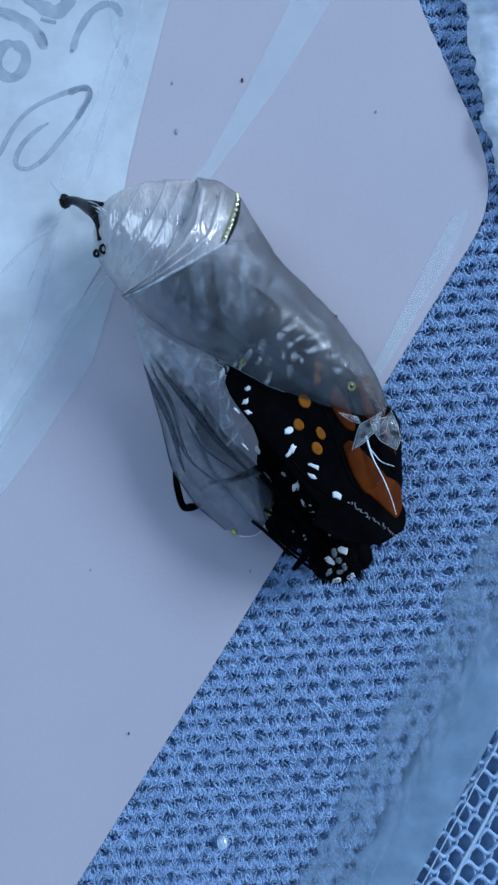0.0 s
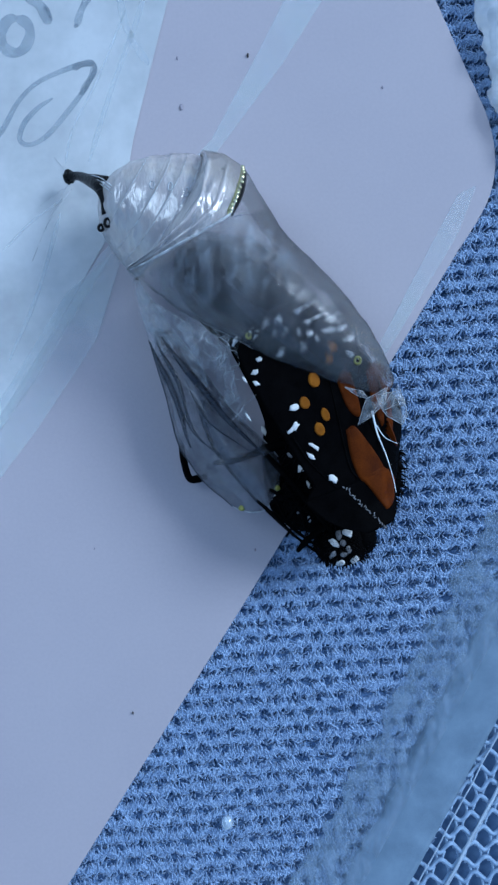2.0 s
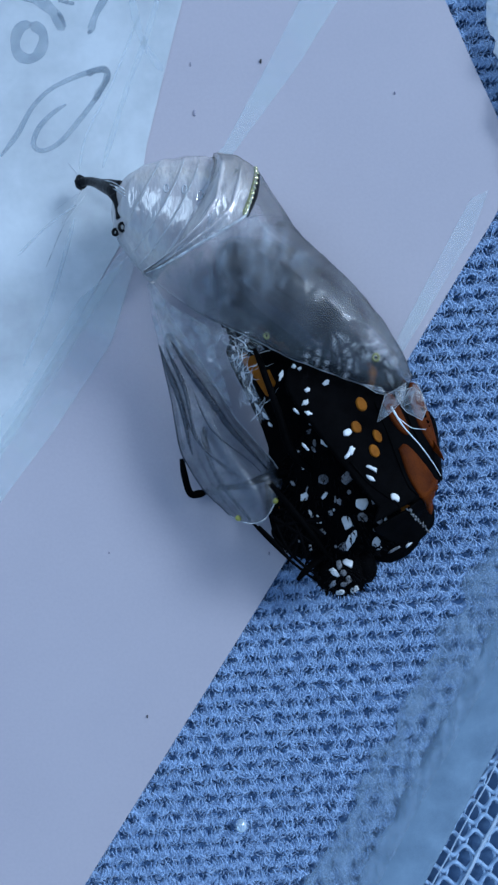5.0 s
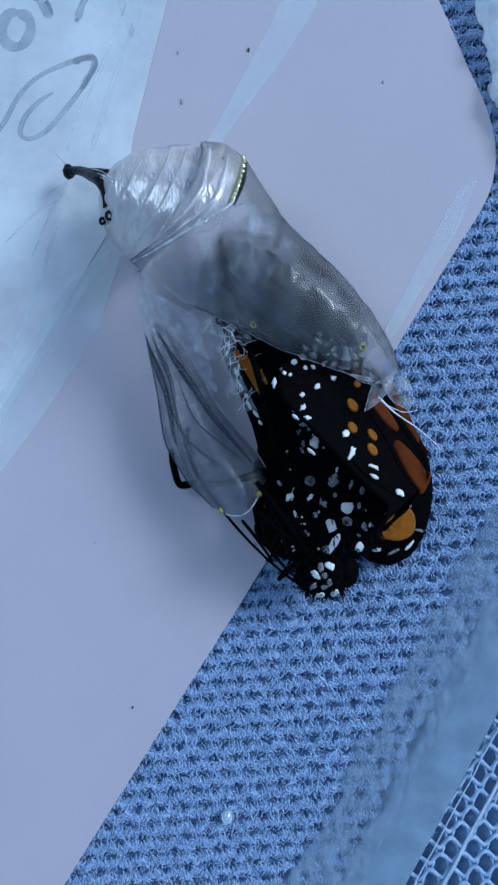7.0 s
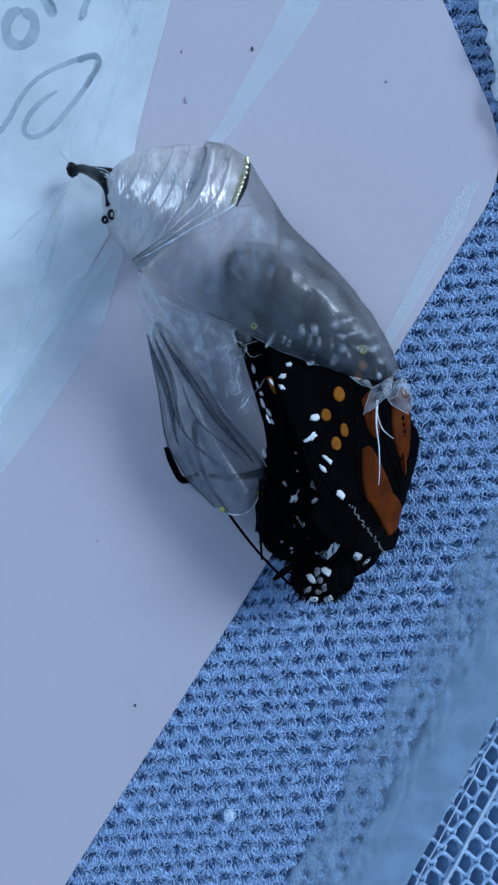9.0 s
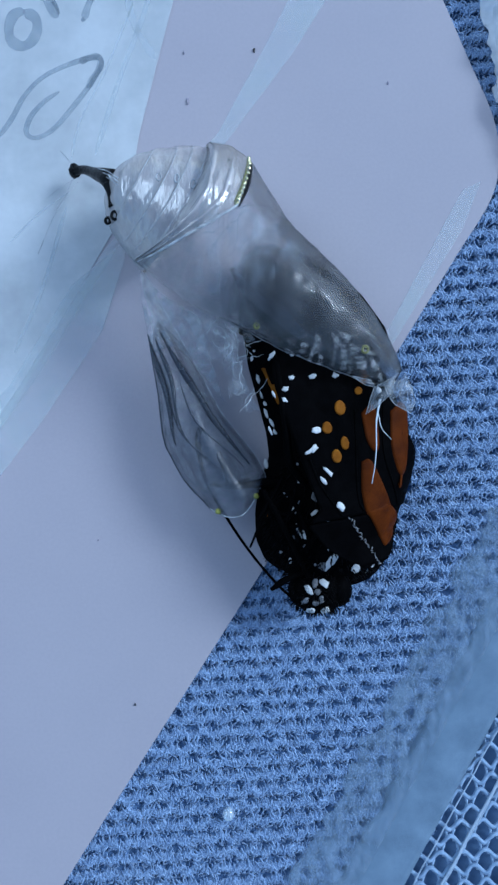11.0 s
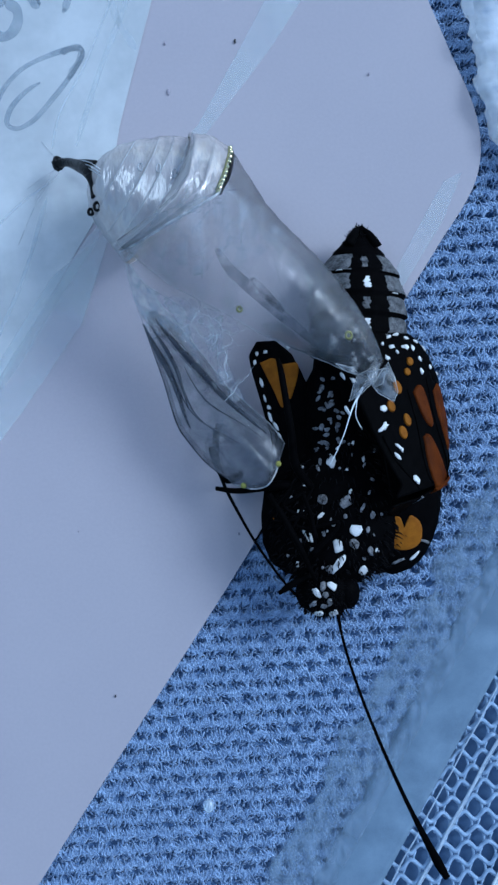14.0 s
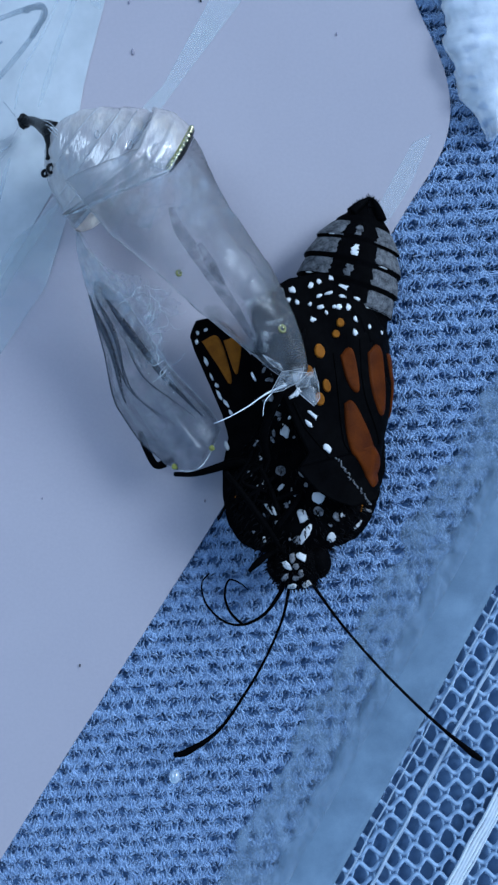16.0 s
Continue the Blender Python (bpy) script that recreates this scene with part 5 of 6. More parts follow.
def waist():
    """The narrow furry join of thorax and abdomen, with grey scale bands."""
    c = (0.3, 8.2, 0.2)
    ob = part("waist", blob(c, (2.6, 5.2, 1.7), 11, 0.06, 16, 22), BLACK, BUTTERFLY, "furry black waist with grey bands", at=c)

    def over(x, y):
        return (x, y, 1.7 * math.sqrt(max(0.03, 1 - (x / 2.6) ** 2 - (y / 5.2) ** 2)))

    rnd = random.Random(31)
    for k in range(46):
        y = rnd.uniform(-3.8, 4.0)
        part("grey_fleck", patch(over, (rnd.uniform(-1.7, 0.7), y), (0.16 + 0.2 * rnd.random(), 0.1 + 0.1 * rnd.random()), rnd.gauss(0, 0.8), k, 0.06, 8), GREY, ob)
    c = (3.0, 8.6, -1.2)
    root = part("hindwing", blob(c, (2.1, 4.6, 1.2), 13, 0.05, 14, 20), BLACK, BUTTERFLY, "black pleated hindwing root", at=c)
    for k in (-1, 0, 1):
        line = [(0.8 * k, -3.4 + 6.8 * q, 1.2 * math.sqrt(max(0.02, 1 - (0.8 * k / 2.1) ** 2 - ((-3.4 + 6.8 * q) / 4.6) ** 2))) for q in np.linspace(0, 1, 14)]
        part("vein", tube(line, [0.05, 0.10, 0.05], 6), FUR, root)


waist()


def limb(name, pts, radii, label, at, material=BLACK, n=26, sides=9):
    v, f = tube(smoothed(pts, n), radii, sides)
    ob = part(name, (v, f), material, BUTTERFLY, label, at=at)
    return ob


ANT_R_AT, ANT_L_AT = (-0.01, -7.87, 0.8), (-1.72, -8.02, 0.8)
ANT_R = limb("antenna", [(-0.01, -7.87, 0.8), (2.52, -11.45, 0.8), (5.91, -15.47, 0.2), (9.99, -19.69, -0.6), (13.29, -22.70, -1.4), (14.41, -23.59, -1.6)], [0.15, 0.11, 0.11, 0.12, 0.15, 0.30, 0.22], "thin black antenna with a clubbed tip", ANT_R_AT, n=40)
ANT_L = limb("antenna", [(-1.72, -8.02, 0.8), (-3.7, -9.69, 1.0), (-6.46, -11.38, 0.6), (-9.74, -12.92, 0.0), (-13.82, -14.35, -0.8), (-17.01, -14.37, -1.4), (-18.25, -13.96, -1.6)], [0.15, 0.11, 0.11, 0.12, 0.15, 0.30, 0.22], "thin black antenna with a clubbed tip", ANT_L_AT, n=40)
TONGUE_AT = (-1.53, -7.74, 0.6)
TONGUE = limb("tongue", [(-2.15, -7.85, 0.6), (-2.91, -8.93, 0.4), (-4.22, -10.17, 0.2), (-6.01, -10.78, -0.2), (-7.59, -10.3, -0.6), (-8.77, -8.73, -0.8), (-8.89, -7.05, -0.8), (-8.1, -6.22, -0.8)], [0.20, 0.14, 0.10, 0.08, 0.05], "thin black curled tongue", TONGUE_AT, n=40)
v, f = tube(smoothed([(x - TONGUE_AT[0], y - TONGUE_AT[1], z - TONGUE_AT[2]) for x, y, z in [(-6.01, -10.78, -0.2), (-6.86, -9.61, -0.2), (-7.09, -8.12, 0.0), (-6.56, -6.9, 0.2), (-5.69, -7.27, 0.2), (-5.1, -7.97, 0.2)]], 30), [0.12, 0.09, 0.04], 8)
part("tongue_half", (v, f), BLACK, TONGUE)
LEG_A_AT = (-2.38, 2.36, 0.8)
LEG_A = limb("leg", [(-2.38, 2.36, 0.8), (-4.69, 2.54, 1.0), (-7.71, 2.16, 0.2), (-9.69, 2.32, -1.2)], [0.42, 0.40, 0.26, 0.2], "long black leg reaching under the sheath", LEG_A_AT)
LEG_B_AT = (-5.35, 2.04, 3.4)
LEG_B = limb("leg", [(-5.35, 2.04, 3.4), (-4.23, 0.07, 3.6), (-2.89, -2.6, 3.4), (-1.82, -5.07, 2.6)], [0.20, 0.26, 0.24, 0.14], "slender grey-black leg folded beside the thorax", LEG_B_AT)
LEG_C_AT = (-1.6, -4.62, 1.8)
LEG_C = limb("leg", [(-1.6, -4.62, 1.8), (-2.93, -4.97, 2.2), (-3.96, -5.52, 2.2), (-4.73, -6.14, 1.8)], [0.26, 0.24, 0.30, 0.16], "short black foreleg beside the head", LEG_C_AT)
LEG_D_AT = (-2.04, 2.51, 3.6)
LEG_D = limb("leg", [(-2.04, 2.51, 3.6), (-1.89, 4.73, 4.8), (-0.47, 7.09, 5.8), (1.63, 10.71, 5.8), (2.16, 11.79, 5.6)], [0.30, 0.36, 0.28, 0.26, 0.16], "black leg lying across the wing", LEG_D_AT)
LEG_E_AT = (-1.75, -1.62, 3.2)
LEG_E = limb("leg", [(-1.75, -1.62, 3.2), (-4.28, -1.48, 3.4), (-5.91, -1.9, 3.2), (-4.53, -4.3, 2.7), (-2.9, -6.27, 2.2)], [0.22, 0.2, 0.15, 0.14, 0.08], "thin bent black foreleg", LEG_E_AT)
for shin in ([(-5.19, 0.38, 0.20), (-4.05, -1.22, 0.20), (-2.97, -3.08, 0.20)],
             [(-4.01, 0.99, 0.20), (-2.65, -0.30, 0.20), (-1.13, -1.72, 0.20)],
             [(-3.82, 0.34, 0.20), (-3.47, -1.14, 0.20), (-2.92, -2.54, 0.20)],
             [(-2.58, 0.80, 0.20), (-2.06, -1.06, 0.20), (-1.92, -2.95, 0.20)],
             [(-1.74, -0.21, 0.20), (-3.24, -1.67, 0.20), (-4.22, -0.48, 0.20)]):
    part("shin", tube(smoothed(shin, 12), [0.13, 0.16, 0.09], 7), BLACK, LEG_E, "thin spiny black shin")
LEG_F_AT = (-2.09, -2.95, 3.0)
LEG_F = limb("leg", [(-2.09, -2.95, 3.0), (-4.35, -0.56, 3.2), (-4.28, -3.27, 3.2), (-5.34, -4.64, 3.0)], [0.24, 0.2, 0.15, 0.09], "thin bent black leg", LEG_F_AT)

LEG_G_AT = (-12.37, 0.93, -1.2)
LEG_G = limb("leg", [(-12.28, 4.0, -1.0), (-12.42, 2.74, -1.0), (-12.4, 1.03, -1.2), (-11.7, 0.73, -1.4), (-10.9, 0.75, -1.6)], [0.22, 0.30, 0.30, 0.36, 0.2], "hooked black leg tip showing beside the sheath", LEG_G_AT)


def mm(x, y, z, rx=0, ry=0, rz=0):
    return pose(x * MM, y * MM, z * MM, rx, ry, rz)


# ---- what moves ----
def motions():
    walk(CASE, [
        (0, mm(-15.732, 20.418, 3.000, 0.00, 0.00, 0.00)),
        (0.5, mm(-15.774, 20.457, 3.000, 0.00, 0.00, 0.36)),
        (1, mm(-15.820, 20.470, 3.000, 0.00, 0.00, 0.59)),
        (1.5, mm(-15.834, 20.473, 3.000, 0.00, 0.00, 0.47)),
        (2, mm(-15.763, 20.388, 3.000, 0.00, 0.00, -0.06)),
        (2.5, mm(-15.775, 20.338, 3.000, 0.00, 0.00, -0.13)),
        (3, mm(-15.817, 20.335, 3.000, 0.00, 0.00, 0.39)),
        (3.5, mm(-15.949, 20.371, 3.000, 0.00, 0.00, 0.83)),
        (6, mm(-15.983, 20.409, 3.000, 0.00, 0.00, 1.43)),
        (6.5, mm(-15.897, 20.370, 3.000, 0.00, 0.00, 1.35)),
        (7, mm(-15.829, 20.309, 3.000, 0.00, 0.00, 1.36)),
        (7.5, mm(-15.785, 20.360, 3.000, 0.00, 0.00, 1.38)),
        (8, mm(-15.817, 20.383, 3.000, 0.00, 0.00, 0.98)),
        (8.5, mm(-15.840, 20.357, 3.000, 0.00, 0.00, 0.92)),
        (9, mm(-15.847, 20.342, 3.000, 0.00, 0.00, 0.51)),
        (9.5, mm(-15.838, 20.352, 3.000, 0.00, 0.00, 0.35)),
        (12, mm(-15.745, 20.229, 3.000, 0.00, 0.00, 1.24)),
        (12.5, mm(-15.631, 20.194, 3.000, 0.00, 0.00, 0.80)),
        (13, mm(-15.585, 20.210, 3.000, 0.00, 0.00, 0.93)),
        (13.5, mm(-15.594, 20.177, 3.000, 0.00, 0.00, 0.81)),
        (14, mm(-15.539, 20.122, 3.000, 0.00, 0.00, 1.75)),
        (14.5, mm(-15.476, 20.149, 3.000, 0.00, 0.00, -0.18)),
        (15, mm(-15.407, 20.146, 3.000, 0.00, 0.00, -1.64)),
        (15.5, mm(-15.403, 19.912, 3.000, 0.00, 0.00, -2.08)),
        (16, mm(-15.201, 20.291, 3.000, 0.00, 0.00, -6.05)),
    ])
    joint, along_case = Matrix.Translation([c * MM for c in SHELL_AT]), Vector((*AXIS, 0))
    walk(SHELL_PART, [(t, joint @ Matrix.Rotation(radians(-5.0 * k), 4, "Z") @ Matrix.Rotation(radians(-22 * k), 4, along_case))
                      for t, k in ((0, 0), (13, 0), (14, 0.35), (14.5, 0.55), (15, 0.75), (15.5, 0.95), (16, 1.25))])
    walk(FLAP_PART, [
        (0, mm(5.953, -8.878, 2.000, 0.00, 0.00, 0.00)),
        (0.5, mm(5.953, -8.878, 2.000, 0.00, 0.00, 0.15)),
        (1, mm(5.953, -8.878, 2.000, 0.00, 0.00, -0.24)),
        (1.5, mm(5.953, -8.878, 2.000, 0.00, 0.00, -0.04)),
        (2, mm(5.953, -8.878, 2.000, 0.00, 0.00, 0.66)),
        (2.5, mm(5.953, -8.878, 2.000, 0.00, 0.00, 0.76)),
        (3, mm(5.953, -8.878, 2.000, 0.00, 0.00, -0.30)),
        (3.5, mm(5.953, -8.878, 2.000, 0.00, 0.00, -2.09)),
        (6, mm(5.953, -8.878, 2.000, 0.00, 0.00, -6.32)),
        (6.5, mm(5.953, -8.878, 2.000, 0.00, 0.00, -6.77)),
        (7, mm(5.953, -8.878, 2.000, 0.00, 0.00, -6.15)),
        (7.5, mm(5.953, -8.878, 2.000, 0.00, 0.00, -6.07)),
        (8, mm(5.953, -8.878, 2.000, 0.00, 0.00, -5.68)),
        (8.5, mm(5.953, -8.878, 2.000, 0.00, 0.00, -5.84)),
        (9, mm(5.953, -8.878, 2.000, 0.00, 0.00, -5.31)),
        (9.5, mm(5.953, -8.878, 2.000, 0.00, 0.00, -5.26)),
        (12, mm(5.953, -8.878, 2.000, 0.00, 0.00, -8.14)),
        (12.5, mm(5.953, -8.878, 2.000, 0.00, 0.00, -7.65)),
        (13, mm(5.953, -8.878, 2.000, 0.00, 0.00, -7.82)),
        (13.5, mm(5.953, -8.878, 2.000, 0.00, 0.00, -4.53)),
        (14, mm(5.953, -8.878, 2.000, 0.00, 0.00, 2.17)),
        (14.5, mm(5.953, -8.878, 2.000, 0.00, 0.00, 2.57)),
        (15, mm(5.953, -8.878, 2.000, 0.00, 0.00, 1.37)),
        (15.5, mm(5.953, -8.878, 2.000, 0.00, 0.00, 0.52)),
        (16, mm(5.953, -8.878, 2.000, 0.00, 0.00, 4.72)),
    ])
    walk(BUTTERFLY, [
        (0, mm(6.613, -3.184, 3.800, 0.00, 0.00, 14.97)),
        (0.5, mm(6.678, -3.350, 3.800, 0.00, 0.00, 13.67)),
        (1, mm(6.660, -3.382, 3.800, 0.00, 0.00, 13.70)),
        (1.5, mm(6.619, -3.447, 3.800, 0.00, 0.00, 13.83)),
        (2, mm(6.606, -3.632, 3.800, 0.00, 0.00, 13.69)),
        (2.5, mm(6.611, -3.727, 3.800, 0.00, 0.00, 13.81)),
        (3, mm(6.758, -3.713, 3.800, 0.00, 0.00, 12.02)),
        (3.5, mm(6.422, -4.214, 3.800, 0.00, 0.00, 11.78)),
        (6, mm(5.540, -6.299, 3.800, 0.00, 0.00, 11.90)),
        (6.5, mm(5.511, -6.566, 3.800, 0.00, 0.00, 10.62)),
        (7, mm(5.677, -6.710, 3.800, 0.00, 0.00, 8.61)),
        (7.5, mm(5.737, -6.876, 3.800, 0.00, 0.00, 8.09)),
        (8, mm(5.920, -6.873, 3.800, 0.00, 0.00, 4.08)),
        (8.5, mm(5.763, -7.032, 3.800, 0.00, 0.00, 3.70)),
        (9, mm(5.760, -7.264, 3.800, 0.00, 0.00, 2.65)),
        (9.5, mm(5.839, -7.400, 3.800, 0.00, 0.00, -0.08)),
        (12, mm(5.726, -9.318, 3.800, 0.00, 0.00, 1.62)),
        (12.5, mm(5.889, -9.872, 3.800, 0.00, 0.00, 1.14)),
        (13, mm(6.094, -9.933, 3.800, 0.00, 0.00, 0.88)),
        (13.5, mm(6.489, -9.690, 3.800, 0.00, 0.00, 2.65)),
        (14, mm(7.971, -9.164, 3.800, 0.00, 0.00, 2.21)),
        (14.5, mm(7.482, -9.738, 3.800, 0.00, 0.00, 0.17)),
        (15, mm(7.590, -9.976, 3.800, 0.00, 0.00, 0.00)),
        (15.5, mm(7.632, -9.894, 3.800, 0.00, 0.00, 2.08)),
        (16, mm(7.619, -9.638, 3.800, 0.00, 0.00, 9.35)),
    ])
    walk(WING, [
        (0, mm(1.260, -5.605, 6.223, 1.27, 0.76, 13.78)),
        (0.5, mm(0.972, -5.732, 6.248, 1.14, 0.30, 13.07)),
        (1, mm(0.272, -5.684, 6.091, 2.17, 1.64, 10.20)),
        (1.5, mm(0.221, -5.695, 6.071, 2.20, 2.48, 9.32)),
        (2, mm(-0.082, -5.745, 5.898, 3.47, 3.06, 7.46)),
        (2.5, mm(-0.137, -5.747, 5.892, 3.61, 2.33, 7.10)),
        (3, mm(0.132, -5.853, 5.840, 4.04, 2.22, 8.77)),
        (3.5, mm(1.513, -5.857, 6.204, 0.81, 5.06, 10.60)),
        (6, mm(8.134, -5.180, 5.959, -0.61, 29.36, 25.64)),
        (6.5, mm(9.419, -4.954, 5.716, 0.60, 36.76, 31.47)),
        (7, mm(7.615, -4.679, 5.709, 1.28, 31.95, 27.84)),
        (7.5, mm(3.778, -4.465, 6.143, 0.06, 13.89, 14.21)),
        (8, mm(1.510, -4.384, 6.226, 0.73, 4.38, 8.94)),
        (8.5, mm(1.234, -4.104, 6.339, 0.03, 3.15, 7.42)),
        (9, mm(1.396, -4.133, 6.332, 0.13, 2.79, 8.18)),
        (9.5, mm(0.671, -4.365, 6.151, 1.57, 2.53, 8.03)),
        (12, mm(4.645, -3.892, 5.089, -0.35, 19.91, 13.64)),
        (12.5, mm(8.934, -3.936, 3.895, 4.34, 35.07, 21.54)),
        (13, mm(10.321, -4.182, 3.608, 1.92, 43.12, 14.20)),
        (13.5, mm(10.101, -3.730, 3.575, 2.26, 43.19, 10.31)),
        (14, mm(7.572, -1.958, 4.644, -6.40, 32.17, 12.34)),
        (14.5, mm(3.421, -2.077, 4.164, 0.10, 18.14, 9.61)),
        (15, mm(3.180, -2.156, 4.672, -3.73, 16.22, 8.24)),
        (15.5, mm(3.640, -2.155, 4.201, 0.11, 15.92, 10.61)),
        (16, mm(3.263, -2.383, 4.400, -1.09, 13.12, 4.36)),
    ])
    walk(WING_BASE, [(t, mm(*BASE_AT, a)) for t, a in ((0, 0), (3.5, 0), (6, 70), (7, 75), (7.5, 25), (8, 0), (9.5, 0), (12, 45), (12.5, 75), (14, 75), (14.5, 15), (15, 0), (16, 0))])
    hinge = Matrix.Translation([c * MM for c in MARGIN_AT])
    walk(WING_MARGIN, [(t, hinge @ Matrix.Rotation(radians(a), 4, MARGIN_AXIS)) for t, a in ((0, 95), (3.5, 95), (6, 75), (7, 75), (8, 85), (9.5, 80), (12, 35), (12.5, 8), (13, 0), (16, 0))])
    walk(ABDOMEN, [
        (0, mm(2.289, 5.151, -0.700, 180.00, 0.00, -163.82)),
        (0.5, mm(2.289, 5.151, -0.700, 180.00, 0.00, -162.75)),
        (1, mm(2.289, 5.151, -0.700, 180.00, 0.00, -163.08)),
        (1.5, mm(2.289, 5.151, -0.700, 180.00, 0.00, -163.43)),
        (2, mm(2.289, 5.151, -0.700, 180.00, 0.00, -163.42)),
        (2.5, mm(2.289, 5.151, -0.700, 180.00, 0.00, -163.58)),
        (3, mm(2.289, 5.151, -0.700, 180.00, 0.00, -162.06)),
        (3.5, mm(2.289, 5.151, -0.700, 180.00, 0.00, -163.93)),
        (6, mm(2.289, 5.151, -0.700, 180.00, 0.00, -171.61)),
        (6.5, mm(2.289, 5.151, -0.700, 180.00, 0.00, -171.02)),
        (7, mm(2.289, 5.151, -0.700, 180.00, 0.00, -169.47)),
        (7.5, mm(2.289, 5.151, -0.700, 180.00, 0.00, -169.84)),
        (8, mm(2.289, 5.151, -0.700, 180.00, 0.00, -165.02)),
        (8.5, mm(2.289, 5.151, -0.700, 180.00, 0.00, -165.46)),
        (9, mm(2.289, 5.151, -0.700, 180.00, 0.00, -164.81)),
        (9.5, mm(2.289, 5.151, -0.700, 180.00, 0.00, -163.15)),
        (12, mm(2.289, 5.151, -0.700, 180.00, 0.00, -168.50)),
        (12.5, mm(2.289, 5.151, -0.700, 180.00, 0.00, -168.50)),
        (13, mm(2.289, 5.151, -0.700, 180.00, 0.00, -170.00)),
        (13.5, mm(2.289, 5.151, -0.700, 165.14, 48.32, 166.73)),
        (13.7, mm(2.289, 5.151, -0.700, 17.64, 53.00, 19.96)),
        (14, mm(2.289, 5.151, -0.700, 3.00, 14.00, 11.00)),
        (14.5, mm(2.289, 5.151, -0.700, 0.00, -0.00, 1.45)),
        (15, mm(2.289, 5.151, -0.700, 0.00, -0.00, -0.00)),
        (15.5, mm(2.289, 5.151, -0.700, 0.00, -0.00, -2.38)),
        (16, mm(2.289, 5.151, -0.700, 0.00, -0.00, -11.04)),
    ])
    walk(ANT_R, [
        (0, mm(4.254, 13.244, -0.400, 0.00, 0.00, -55.57)),
        (0.5, mm(3.830, 13.336, -0.400, 0.00, 0.00, -54.27)),
        (1, mm(3.841, 13.334, -0.400, 0.00, 0.00, -54.30)),
        (1.5, mm(3.884, 13.325, -0.400, 0.00, 0.00, -54.43)),
        (2, mm(3.837, 13.335, -0.400, 0.00, 0.00, -54.29)),
        (2.5, mm(3.877, 13.326, -0.400, 0.00, 0.00, -54.41)),
        (3, mm(3.294, 13.439, -0.400, 0.00, 0.00, -52.62)),
        (3.5, mm(3.215, 13.453, -0.400, 0.00, 0.00, -52.38)),
        (6, mm(3.255, 13.446, -0.400, 0.00, 0.00, -52.50)),
        (6.5, mm(2.837, 13.514, -0.400, 0.00, 0.00, -51.22)),
        (7, mm(2.176, 13.602, -0.400, 0.00, 0.00, -49.21)),
        (7.5, mm(2.005, 13.621, -0.400, 0.00, 0.00, -48.69)),
        (8, mm(0.678, 13.716, -0.400, 0.00, 0.00, -44.68)),
        (8.5, mm(0.552, 13.720, -0.400, 0.00, 0.00, -44.30)),
        (9, mm(0.202, 13.727, -0.400, 0.00, 0.00, -43.25)),
        (9.5, mm(-0.701, 13.716, -0.400, 0.00, 0.00, -40.52)),
        (12, mm(-0.137, 13.728, -0.400, 0.00, 0.00, -42.22)),
        (12.5, mm(-0.298, 13.727, -0.400, 0.00, 0.00, -41.74)),
        (13, mm(-0.382, 13.725, -0.400, 0.00, 0.00, -41.48)),
        (13.5, mm(0.204, 13.727, -0.400, 0.00, 0.00, -43.25)),
        (13.6, mm(0.135, 9.728, -0.400, 0.00, 0.00, -43.16)),
        (13.7, mm(0.071, 2.128, -0.400, 0.00, 0.00, -43.07)),
        (13.8, mm(-0.012, -7.871, 0.800, -72, 0, 8) @ mm(0, 0, 0, 0, 0, -42.5)),
        (14, mm(-0.012, -7.871, 0.800, -58, 0, 19) @ mm(0, 0, 0, 0, 0, -42.5)),
        (14.2, mm(-0.012, -7.871, 0.800, -12, 0, 27) @ mm(0, 0, 0, 0, 0, -42.5)),
        (14.5, mm(-0.012, -7.871, 0.800, 0.00, 0.00, -8.77)),
        (15, mm(-0.012, -7.871, 0.800, 0.00, 0.00, -0.00)),
        (15.5, mm(-0.012, -7.871, 0.800, 0.00, 0.00, 4.72)),
        (16, mm(-0.012, -7.871, 0.800, 0.00, 0.00, -8.15)),
    ])
